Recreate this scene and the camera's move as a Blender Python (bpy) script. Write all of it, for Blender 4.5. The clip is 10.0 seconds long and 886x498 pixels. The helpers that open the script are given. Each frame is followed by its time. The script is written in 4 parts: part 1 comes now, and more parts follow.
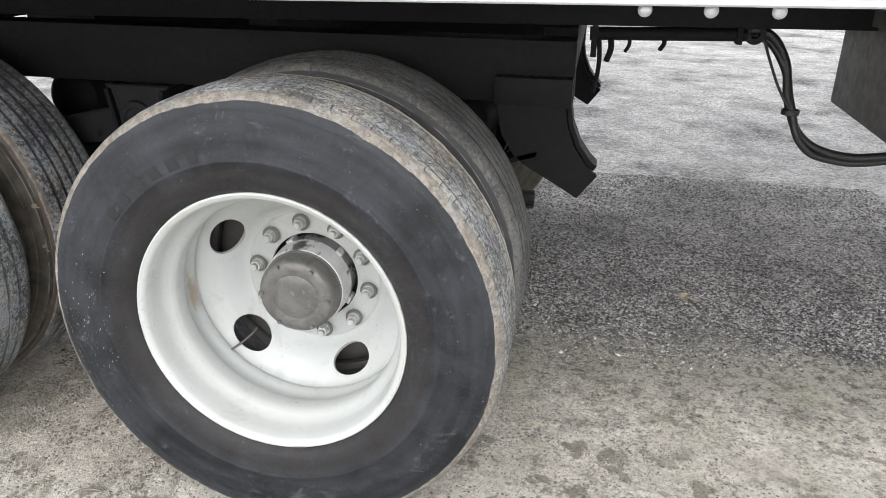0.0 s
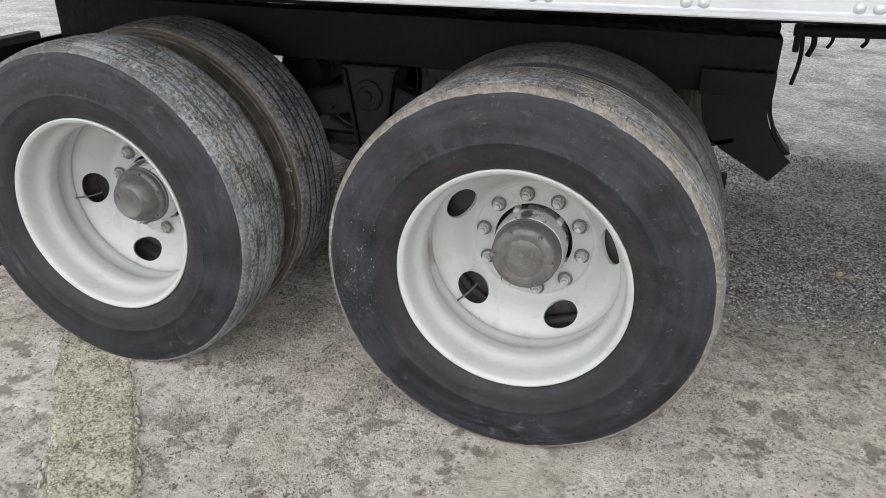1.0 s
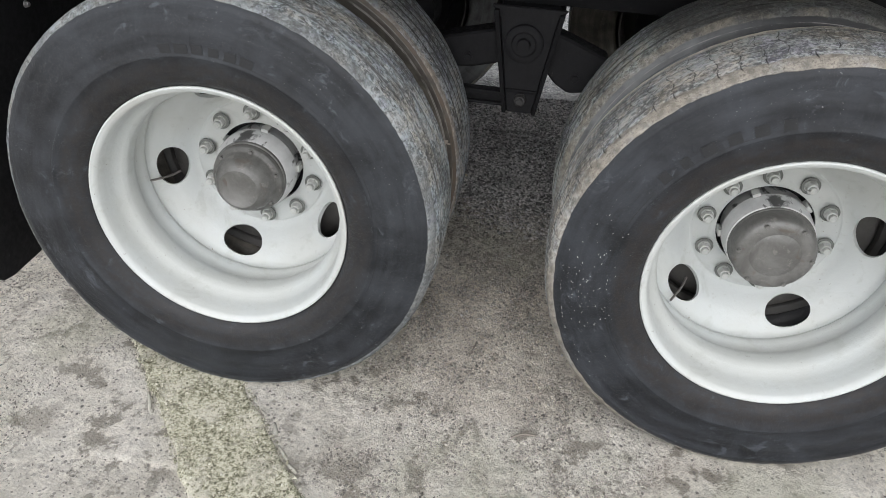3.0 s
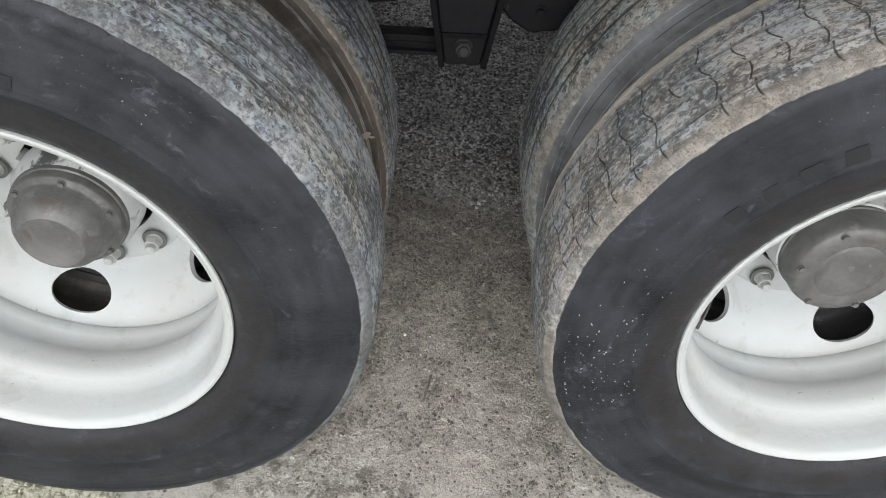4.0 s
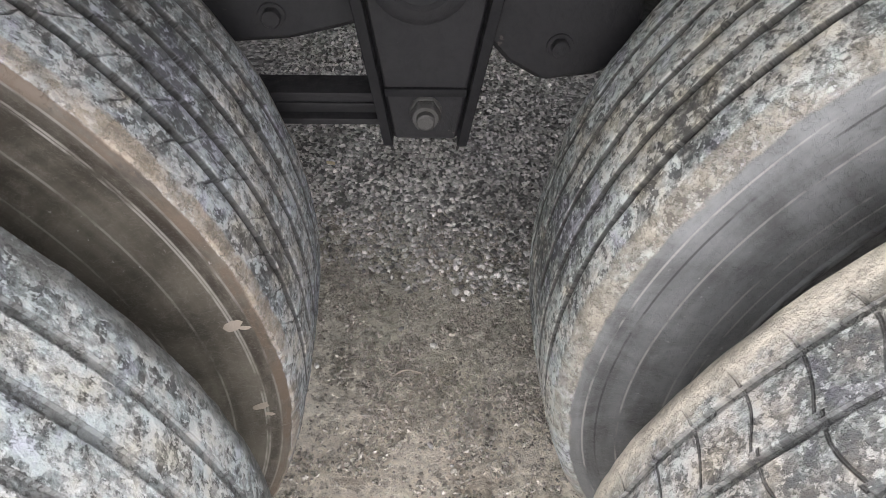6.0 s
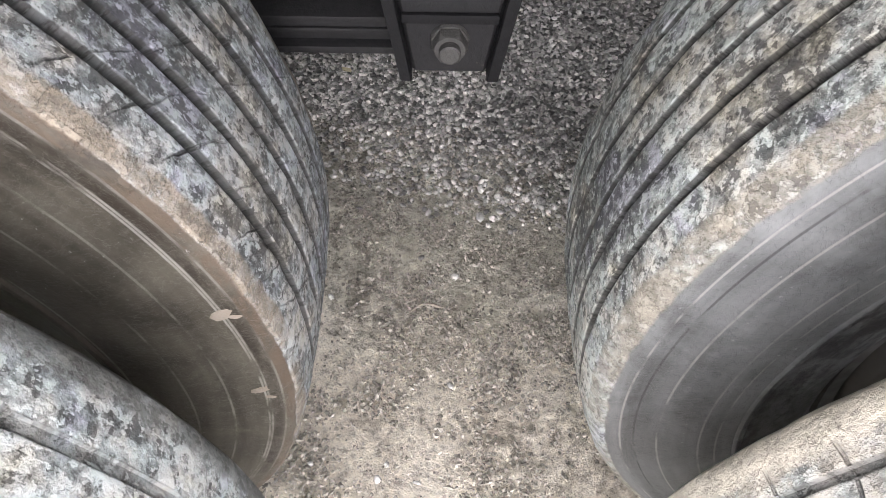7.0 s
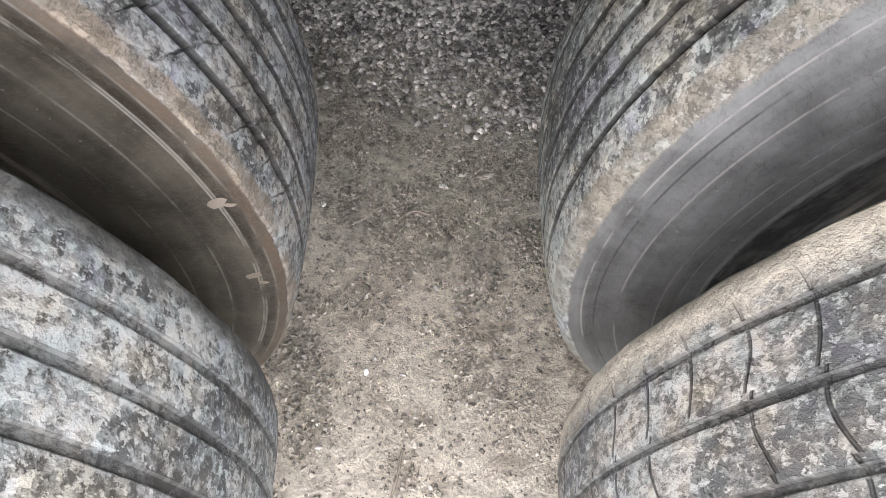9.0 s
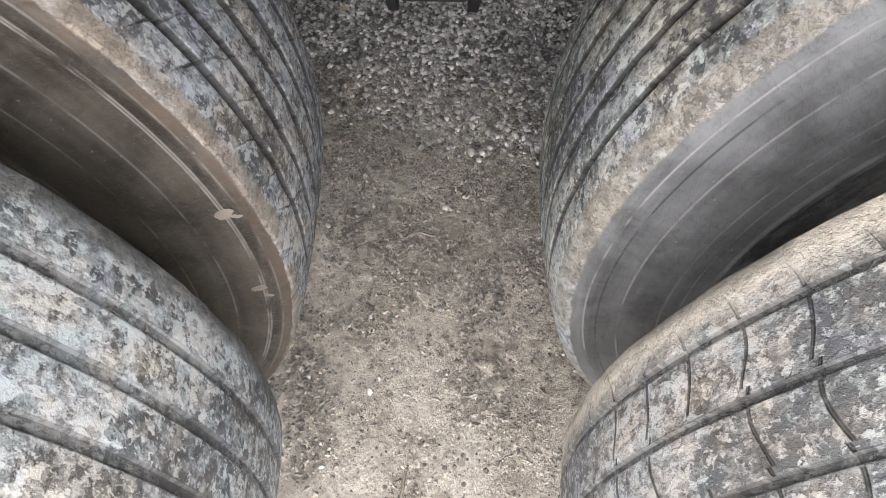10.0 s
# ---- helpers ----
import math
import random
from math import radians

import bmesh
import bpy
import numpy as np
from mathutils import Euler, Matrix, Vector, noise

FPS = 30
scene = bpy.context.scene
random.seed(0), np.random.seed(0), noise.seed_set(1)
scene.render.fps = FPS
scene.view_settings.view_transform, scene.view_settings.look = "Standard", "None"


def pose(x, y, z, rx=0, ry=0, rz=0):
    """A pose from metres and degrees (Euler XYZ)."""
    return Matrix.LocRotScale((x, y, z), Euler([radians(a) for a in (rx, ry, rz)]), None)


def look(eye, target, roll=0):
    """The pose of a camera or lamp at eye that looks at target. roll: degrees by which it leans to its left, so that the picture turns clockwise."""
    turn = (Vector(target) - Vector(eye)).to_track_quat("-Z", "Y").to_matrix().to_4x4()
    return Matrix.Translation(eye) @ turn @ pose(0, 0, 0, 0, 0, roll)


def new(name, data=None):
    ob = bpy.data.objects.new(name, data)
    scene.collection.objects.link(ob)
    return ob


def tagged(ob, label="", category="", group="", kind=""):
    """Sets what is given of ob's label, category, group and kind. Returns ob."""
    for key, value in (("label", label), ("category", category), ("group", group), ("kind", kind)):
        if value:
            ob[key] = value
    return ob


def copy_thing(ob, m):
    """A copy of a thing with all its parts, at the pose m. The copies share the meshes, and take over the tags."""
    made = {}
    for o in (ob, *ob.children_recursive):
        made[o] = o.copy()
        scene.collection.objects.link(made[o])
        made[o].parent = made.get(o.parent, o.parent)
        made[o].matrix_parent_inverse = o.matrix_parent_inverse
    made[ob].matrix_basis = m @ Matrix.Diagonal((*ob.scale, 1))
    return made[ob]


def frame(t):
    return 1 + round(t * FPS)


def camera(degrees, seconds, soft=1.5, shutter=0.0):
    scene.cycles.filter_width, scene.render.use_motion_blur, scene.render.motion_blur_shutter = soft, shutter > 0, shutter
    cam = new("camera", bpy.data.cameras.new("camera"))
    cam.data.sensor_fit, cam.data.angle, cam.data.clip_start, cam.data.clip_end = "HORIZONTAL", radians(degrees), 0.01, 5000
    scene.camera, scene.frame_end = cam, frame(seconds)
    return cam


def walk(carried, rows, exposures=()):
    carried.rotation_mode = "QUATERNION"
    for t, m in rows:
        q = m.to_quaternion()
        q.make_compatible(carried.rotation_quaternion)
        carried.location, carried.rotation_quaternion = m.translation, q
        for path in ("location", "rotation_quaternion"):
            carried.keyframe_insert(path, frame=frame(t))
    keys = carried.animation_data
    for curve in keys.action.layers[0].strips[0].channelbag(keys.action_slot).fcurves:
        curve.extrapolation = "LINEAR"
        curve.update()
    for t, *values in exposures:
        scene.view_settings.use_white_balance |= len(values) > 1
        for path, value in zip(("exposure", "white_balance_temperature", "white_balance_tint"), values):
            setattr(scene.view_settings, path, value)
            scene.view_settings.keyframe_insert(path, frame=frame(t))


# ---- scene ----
cam = camera(61.30, 10.0, 0.8)
# seconds, eye, yaw to the left, pitch up, roll; x runs along the trailer to its front, y across it, outer wheel faces at y = 0
PATH = [
    (0.0, 1.263, -1.297, 1.280, 11.24, -23.04, 0.67),
    (0.5, 1.168, -1.449, 1.335, 15.19, -25.17, 0.32),
    (1.0, 0.981, -1.620, 1.397, 18.11, -25.93, 0.52),
    (1.5, 0.787, -1.709, 1.430, 18.24, -25.93, 1.37),
    (1.8, 0.633, -1.702, 1.413, 17.41, -25.56, 1.99),
    (2.0, 0.548, -1.624, 1.399, 17.42, -26.34, 1.83),
    (2.2, 0.431, -1.582, 1.388, 16.01, -27.34, 2.29),
    (3.3, 0.002, -1.210, 1.368, 4.46, -35.29, 3.86),
    (3.5, -0.030, -1.076, 1.346, 2.48, -37.15, 3.86),
    (4.0, -0.052, -0.723, 1.292, -1.72, -42.02, 3.97),
    (4.5, -0.064, -0.457, 1.225, -4.03, -45.64, 3.93),
    (5.0, -0.042, -0.258, 1.152, -4.73, -46.93, 3.54),
    (5.5, -0.020, -0.174, 1.108, -3.80, -45.06, 2.98),
    (5.7, -0.013, -0.139, 1.096, -3.42, -43.70, 2.61),
    (6.8, -0.005, 0.012, 1.046, -0.60, -49.43, 0.96),
    (7.0, -0.007, 0.032, 1.049, -0.47, -52.57, 1.18),
    (7.5, -0.001, 0.046, 1.057, -0.93, -57.12, 1.99),
    (8.0, 0.003, -0.002, 1.075, -1.43, -58.82, 2.57),
    (8.5, 0.013, -0.016, 1.088, -1.38, -58.84, 2.65),
    (9.0, 0.012, -0.018, 1.085, -1.04, -58.64, 2.35),
    (9.5, 0.013, -0.020, 1.088, -0.58, -58.02, 1.93),
    (10.0, 0.014, -0.037, 1.085, -0.26, -56.34, 1.60),
]
# seconds, stops, kelvin, tint
EXPOSURE = [(0.0, 1.26, 6500, 12), (1.0, 0.78, 6500, 12), (2.2, 0.78, 6450, 12), (3.5, 1.02, 6400, 11), (4.0, 1.02, 6400, 11), (4.5, 1.33, 6400, 11), (5.0, 1.98, 6400, 12), (5.5, 2.2, 6520, 13), (7.0, 2.82, 6600, 15), (7.5, 2.88, 6600, 15), (8.0, 2.54, 6600, 15), (8.5, 2.43, 6600, 15), (10.0, 2.4, 6600, 15)]
walk(cam, [(t, pose(x, y, z, 0, 0, yaw) @ pose(0, 0, 0, 90 + pitch) @ pose(0, 0, 0, 0, 0, roll)) for t, x, y, z, yaw, pitch, roll in PATH], EXPOSURE)

# ---- world and sun: overcast ----
world = bpy.data.worlds.new("overcast_sky")
scene.world = world
world.use_nodes = True
wn = world.node_tree
sky = wn.nodes.new("ShaderNodeTexSky")
sky.sky_type, sky.sun_disc, sky.sun_elevation, sky.sun_rotation = "NISHITA", False, radians(43), radians(180)
grey = wn.nodes.new("ShaderNodeHueSaturation")
grey.inputs["Saturation"].default_value = 0.12
wn.links.new(sky.outputs[0], grey.inputs["Color"])
wn.links.new(grey.outputs[0], wn.nodes["Background"].inputs[0])
wn.nodes["Background"].inputs[1].default_value = 0.19
sun = new("sun", bpy.data.lights.new("sun", "SUN"))
sun.data.energy, sun.data.angle, sun.data.color = 0.36, radians(60), (1.0, 0.98, 0.96)
sun.matrix_world = look((0.6, -7.4, 7.0), (0, 0, 0))


# ---- materials ----
class Nodes:
    """A small builder of node materials."""

    def __init__(self, name, rough=0.6, metal=0.0):
        self.m = bpy.data.materials.new(name)
        self.m.use_nodes = True
        self.t = self.m.node_tree
        self.b = self.t.nodes["Principled BSDF"]
        self.b.inputs["Roughness"].default_value = rough
        self.b.inputs["Metallic"].default_value = metal

    def put(self, socket, value):
        if isinstance(value, bpy.types.NodeSocket):
            self.t.links.new(value, socket)
        elif isinstance(value, (tuple, list)) and len(value) == 3 and socket.type == "RGBA":
            socket.default_value = (*value, 1)
        else:
            socket.default_value = value

    def coord(self, kind="Object"):
        return self.t.nodes.new("ShaderNodeTexCoord").outputs[kind]

    def scaled(self, vector, s):
        n = self.t.nodes.new("ShaderNodeVectorMath")
        n.operation = "MULTIPLY"
        self.put(n.inputs[0], vector)
        n.inputs[1].default_value = s
        return n.outputs[0]

    def attr(self, name):
        n = self.t.nodes.new("ShaderNodeAttribute")
        n.attribute_name = name
        return n.outputs["Fac"]

    def noise(self, vector, scale, detail=4.0, rough=0.6, warp=0.0):
        n = self.t.nodes.new("ShaderNodeTexNoise")
        self.put(n.inputs["Vector"], vector)
        for k, v in (("Scale", scale), ("Detail", detail), ("Roughness", rough), ("Distortion", warp)):
            n.inputs[k].default_value = v
        return n.outputs["Fac"]

    def cells(self, vector, scale, feature="F1", out="Distance"):
        n = self.t.nodes.new("ShaderNodeTexVoronoi")
        n.feature = feature
        self.put(n.inputs["Vector"], vector)
        n.inputs["Scale"].default_value = scale
        return n.outputs[out]

    def math(self, op, a, b=0.0, clamp=False):
        n = self.t.nodes.new("ShaderNodeMath")
        n.operation, n.use_clamp = op, clamp
        self.put(n.inputs[0], a)
        self.put(n.inputs[1], b)
        return n.outputs[0]

    def span(self, value, lo, hi, a=0.0, b=1.0):
        n = self.t.nodes.new("ShaderNodeMapRange")
        n.interpolation_type = "SMOOTHSTEP"
        self.put(n.inputs[0], value)
        for k, v in zip((1, 2, 3, 4), (lo, hi, a, b)):
            n.inputs[k].default_value = v
        return n.outputs[0]

    def ramp(self, value, stops):
        n = self.t.nodes.new("ShaderNodeValToRGB")
        e = n.color_ramp.elements
        while len(e) < len(stops):
            e.new(0.5)
        for k, (p, c) in zip(e, stops):
            k.position, k.color = p, (*c, 1)
        self.put(n.inputs[0], value)
        return n.outputs[0]

    def mix(self, fac, a, b, kind="MIX"):
        n = self.t.nodes.new("ShaderNodeMix")
        n.data_type, n.blend_type = "RGBA", kind
        self.put(n.inputs[0], fac)
        self.put(n.inputs[6], a)
        self.put(n.inputs[7], b)
        return n.outputs[2]

    def axis(self, vector, k):
        n = self.t.nodes.new("ShaderNodeSeparateXYZ")
        self.put(n.inputs[0], vector)
        return n.outputs[k]

    def island(self):
        return self.t.nodes.new("ShaderNodeNewGeometry").outputs["Random Per Island"]

    def done(self, color, rough=None, height=None, depth=0.002, strength=1.0):
        self.put(self.b.inputs["Base Color"], color)
        if rough is not None:
            self.put(self.b.inputs["Roughness"], rough)
        if height is not None:
            n = self.t.nodes.new("ShaderNodeBump")
            n.inputs["Distance"].default_value, n.inputs["Strength"].default_value = depth, strength
            self.put(n.inputs["Height"], height)
            self.t.links.new(n.outputs[0], self.b.inputs["Normal"])
        return self.m


def grey3(v, tint=(1, 1, 1)):
    return tuple(v * k for k in tint)


# half of a tyre's section: (distance from its middle plane, radius)
SECTION = [(0.0, 0.5105), (0.05, 0.5095), (0.085, 0.507), (0.105, 0.5025), (0.117, 0.494), (0.1235, 0.482), (0.1260, 0.470), (0.1256, 0.466), (0.1285, 0.458), (0.1282, 0.454), (0.1335, 0.435),
           (0.1375, 0.405), (0.1362, 0.3785), (0.1378, 0.3755), (0.1376, 0.3715), (0.1350, 0.3675), (0.133, 0.345), (0.126, 0.322), (0.117, 0.3115), (0.112, 0.3075), (0.106, 0.3035), (0.100, 0.2970)]


# the same with a square, worn shoulder
SQUARE = [(0.0, 0.5105), (0.05, 0.5095), (0.085, 0.5070), (0.105, 0.5022), (0.1155, 0.4940), (0.1217, 0.4838), (0.1247, 0.4760)] + SECTION[6:]
# sharper still
SHARP = [(0.0, 0.5105), (0.05, 0.5100), (0.085, 0.5087), (0.105, 0.5062), (0.1165, 0.5028), (0.1215, 0.4975), (0.1240, 0.4885), (0.1252, 0.4795)] + SECTION[6:]


def ring_at(r, section=SECTION):
    """The place along a tyre's section, from its outer bead, of the ring with radius r."""
    pts = section[::-1]
    total = 0.0
    for (d0, r0), (d1, r1) in zip(pts, pts[1:]):
        if r0 <= r <= r1:
            return total + math.hypot(d1 - d0, r1 - r0) * (r - r0) / (r1 - r0)
        total += math.hypot(d1 - d0, r1 - r0)
    return total


def tyre_material(name, mud, tan, side, side_dust, dust_colour, sipes=False, cover=0.5, cut=False, rings=(), edge_amount=0.8, dark=0.055, gap=0.06, pale_arc=None, tan_in=None, lit_arc=None, least=0.0, rubbed=0.1, bands=(), section=SECTION, even=0.0, torn=0.0, shade_mix=0.4):
    """Worn rubber: dried mud on the tread, dust on the shoulders and on the sidewall, pale rubbed rings, ridge
    highlights and dark ridge edges drawn in colour.
    """
    k = Nodes(name, 0.75)
    k.b.inputs["Specular IOR Level"].default_value = 0.28
    uv = k.coord("UV")
    u, v = k.axis(uv, 0), k.axis(uv, 1)
    tread, groove = k.attr("tread"), k.attr("groove")
    big = k.noise(uv, 7, 3, 0.6)
    blot = k.noise(uv, 88, 6, 0.70, 0.15)
    fine = k.noise(uv, 260, 4, 0.75)
    speck = k.math("ADD", k.math("MULTIPLY", blot, 0.66), k.math("MULTIPLY", fine, 0.34))
    speck = k.math("ADD", speck, k.math("MULTIPLY", k.math("SUBTRACT", big, 0.5), 0.24))
    speck = k.math("ADD", speck, k.math("MULTIPLY", k.math("SUBTRACT", k.noise(uv, 24, 4, 0.65), 0.5), 0.30))
    muddy = k.ramp(speck, [(0.37, grey3(dark)), (0.44, grey3(0.28, mud)), (0.52, grey3(0.55, mud)), (0.62, grey3(0.88, mud))])
    drift = k.math("MULTIPLY", k.math("SUBTRACT", big, 0.5), 0.3)
    flake = k.span(k.math("ADD", k.noise(uv, 82, 6, 0.68), drift), 0.52, 0.572)
    flake2 = k.span(k.math("ADD", k.noise(k.scaled(uv, (1.0, 1.4, 1.0)), 120, 6, 0.68), drift), 0.56, 0.585)
    pit = k.span(k.math("ADD", k.noise(k.scaled(uv, (1.3, 1.0, 1.0)), 66, 6, 0.66), drift), 0.462, 0.430)
    muddy = k.mix(k.math("MULTIPLY", pit, 0.82), muddy, grey3(dark))
    muddy = k.mix(k.math("MULTIPLY", flake, 0.85), muddy, grey3(1.06, mud))
    muddy = k.mix(k.math("MULTIPLY", flake2, 0.8), muddy, grey3(1.08, mud))
    tint = k.ramp(k.math("ADD", k.math("MULTIPLY", k.noise(uv, 9, 4, 0.6), 0.6), k.math("MULTIPLY", k.noise(k.scaled(uv, (1.1, 0.9, 1.0)), 40, 4, 0.65), 0.4)), [(0.40, (0.93, 0.94, 1.08)), (0.47, (0.92, 1.0, 1.01)), (0.52, (1.0, 1.0, 1.0)), (0.60, (1.06, 1.0, 0.89))])
    muddy = k.mix(1.0, muddy, tint, "MULTIPLY")
    # outside this arc the tread's shade under the trailer darkens the mud colour
    if lit_arc:
        a, b = lit_arc
        unshaded = k.math("ADD", k.math("MULTIPLY", k.span(u, a - 0.14, a + 0.14), k.span(u, b - 0.14, b + 0.14, 1.0, 0.0)), k.math("MULTIPLY", k.math("SUBTRACT", blot, 0.5), 1.2))
        muddy = k.mix(k.span(unshaded, 0.2, 0.8, shade_mix, 0.0), muddy, grey3(dark))
    dusty = k.mix(k.span(k.noise(uv, 60, 6, 0.7), 0.40, 0.56), grey3(0.55, tan), tan)
    dusty = k.mix(k.span(k.noise(uv, 120, 5, 0.7), 0.53, 0.58, 0.0, 0.7), dusty, grey3(0.30, tan))
    worn_edge = k.math("ADD", k.math("ADD", k.attr("shoulder"), k.math("MULTIPLY", k.math("SUBTRACT", k.noise(uv, 5, 4, 0.6), 0.5), torn)), k.math("MULTIPLY", k.math("SUBTRACT", k.noise(uv, 17, 5, 0.65), 0.5), 0.9))
    edge = k.math("MULTIPLY", k.span(worn_edge, 0.34, 0.56), k.span(k.noise(uv, 5, 6, 0.68), 0.38, 0.56, least, 1.0), True)
    if tan_in:
        inside = k.attr("inside")
        dusty = k.mix(inside, dusty, k.mix(k.span(k.noise(uv, 70, 6, 0.7), 0.42, 0.56), grey3(0.78, tan_in), tan_in))
        edge = k.math("MAXIMUM", edge, k.math("MULTIPLY", inside, k.span(k.noise(uv, 26, 6, 0.7), 0.36, 0.46)))
    smear = k.noise(k.scaled(uv, (3.5, 36.0, 1.0)), 1.0, 5, 0.6)
    clouds = k.noise(uv, 8, 6, 0.66, 0.6)
    dust = k.math("MULTIPLY", k.span(k.math("ADD", k.math("MULTIPLY", smear, 0.40), k.math("MULTIPLY", clouds, 0.60)), 0.36 - even, 0.66), side_dust)
    # sidewall dust and shoulder crust thin out outside this arc
    if pale_arc:
        a, b = pale_arc
        edge = k.math("MULTIPLY", edge, k.span(u, a - 0.25, a + 0.1, 0.2, 1.0))
        dust = k.math("MULTIPLY", dust, k.math("MULTIPLY", k.span(u, a - 0.16, a + 0.16, 0.15, 1.0), k.span(u, b - 0.16, b + 0.16, 1.0, 0.15)))
    wall = k.mix(dust, side, dust_colour)
    dots = k.math("MULTIPLY", k.span(k.noise(uv, 150, 3, 0.6), 0.68, 0.72), k.span(k.noise(uv, 6, 2, 0.5), 0.45, 0.60))
    wall = k.mix(k.math("MULTIPLY", dots, 0.5), wall, grey3(0.40))
    scuff = k.noise(k.scaled(uv, (16.0, 26.0, 1.0)), 1.0, 7, 0.72, 0.8)
    rub = k.math("MULTIPLY", k.span(scuff, 0.56, 0.66), k.span(k.noise(uv, 5, 3, 0.5), 0.42, 0.58))
    wall = k.mix(k.math("MULTIPLY", rub, rubbed), wall, grey3(2.1, dust_colour))
    nick = k.math("MULTIPLY", k.span(k.noise(k.scaled(uv, (150.0, 330.0, 1.0)), 1.0, 4, 0.6), 0.66, 0.71), k.span(k.noise(uv, 9, 3, 0.5), 0.50, 0.60))
    wall = k.mix(k.math("MULTIPLY", nick, 0.7), wall, grey3(0.28))
    for r0, r1, tone in bands:
        soft = 0.012 if r0 < 0.298 else 0.003
        inband = k.math("MULTIPLY", k.span(v, ring_at(r0, section) - 0.0012, ring_at(r0, section) + 0.0012), k.span(v, ring_at(r1, section) - soft, ring_at(r1, section) + soft, 1.0, 0.0))
        wall = k.mix(k.math("MULTIPLY", inband, k.span(k.noise(k.scaled(uv, (20.0, 60.0, 1.0)), 1.0, 7, 0.72), 0.40, 0.58, 0.15, 0.9)), wall, tone)
    # ring lines: pale dust, plus moulded ridges' highlights and dark edges drawn in colour
    for r, amount in rings:
        near = k.math("ABSOLUTE", k.math("SUBTRACT", v, ring_at(r, section)))
        line = k.math("MULTIPLY", k.span(near, 0.0014, 0.0004), k.span(k.noise(k.scaled(uv, (9.0, 30.0, 1.0)), 1.0, 4, 0.7), 0.40, 0.56))
        wall = k.mix(k.math("MULTIPLY", line, abs(amount)), wall, grey3(0.34, (1.0, 0.97, 0.92)) if amount > 0 else grey3(0.012))
    mask = k.math("ADD", tread, k.math("MULTIPLY", k.math("SUBTRACT", k.noise(uv, 34, 6, 0.75), 0.5), 0.5))
    mask = k.math("ADD", mask, k.math("MULTIPLY", k.math("SUBTRACT", k.noise(uv, 5, 4, 0.6), 0.5), torn))
    base = k.mix(k.span(mask, 0.40, 0.52), wall, muddy)
    base = k.mix(k.math("MULTIPLY", edge, edge_amount), base, dusty)
    # grooves mixed towards a darker grey
    base = k.mix(k.math("MULTIPLY", groove, cover), base, k.mix(fine, grey3(gap), grey3(gap * 2.4, (1.0, 0.98, 0.95))))
    speck = k.math("ADD", speck, k.math("MULTIPLY", k.math("SUBTRACT", flake, pit), 0.35))
    height = k.math("MULTIPLY", k.math("ADD", speck, k.math("MULTIPLY", fine, 0.5)), k.span(tread, 0.2, 0.8, 0.25, 1.0))
    if sipes:
        rib = k.math("FLOOR", k.math("DIVIDE", k.math("SUBTRACT", v, ring_at(0.5105, section) - 0.0765 - 0.0505), 0.0505))
        shift = k.math("FRACT", k.math("MULTIPLY", k.math("SINE", k.math("MULTIPLY", rib, 7.31)), 91.7))
        wavy = k.math("MULTIPLY", k.math("SUBTRACT", k.noise(uv, 16, 2, 0.5), 0.5), 0.006)
        bow = k.math("MULTIPLY", k.math("SINE", k.math("MULTIPLY", v, 60.0)), 0.006)
        along = k.math("ADD", k.math("DIVIDE", k.math("ADD", k.math("ADD", u, wavy), bow), 0.042), k.math("MULTIPLY", shift, 0.30))
        cell = k.math("FLOOR", along)
        chance = k.math("FRACT", k.math("MULTIPLY", k.math("SINE", k.math("ADD", k.math("MULTIPLY", cell, 12.99), k.math("MULTIPLY", rib, 5.7))), 437.5))
        line = k.span(k.math("ABSOLUTE", k.math("SUBTRACT", k.math("FRACT", along), 0.5)), 0.036, 0.012)
        line = k.math("MULTIPLY", line, k.math("GREATER_THAN", chance, 0.20))
        line = k.math("MULTIPLY", line, k.span(k.noise(uv, 30, 4, 0.6), 0.28, 0.40))
        line = k.math("MULTIPLY", line, k.math("MULTIPLY", k.math("MULTIPLY", k.span(k.attr("shoulder"), 0.9, 0.4), k.span(tread, 0.9, 0.99)), k.math("SUBTRACT", 1.0, k.math("MAXIMUM", k.attr("inside"), groove), True)))
        base = k.mix(k.math("MULTIPLY", line, 0.8), base, grey3(0.03))
        height = k.math("SUBTRACT", height, k.math("MULTIPLY", line, 2.0))
    if cut:
        slant = k.math("SUBTRACT", u, k.math("MULTIPLY", v, 0.75))
        line = k.span(k.math("ABSOLUTE", k.math("SUBTRACT", k.math("FRACT", k.math("DIVIDE", k.math("ADD", slant, k.math("MULTIPLY", k.math("SUBTRACT", k.noise(uv, 40, 2, 0.5), 0.5), 0.02)), 0.042)), 0.5)), 0.042, 0.014)
        line = k.math("MULTIPLY", k.math("MULTIPLY", line, k.attr("groove_side")), k.span(k.noise(uv, 22, 3), 0.40, 0.46))
        base = k.mix(k.math("MULTIPLY", line, 0.8), base, grey3(0.02))
        height = k.math("SUBTRACT", height, k.math("MULTIPLY", line, 2.0))
    gloss = k.math("ADD", k.span(clouds, 0.35, 0.65, 0.34, 0.58), k.math("MULTIPLY", tread, 0.30))
    return k.done(base, gloss, height, 0.0022, 0.9)


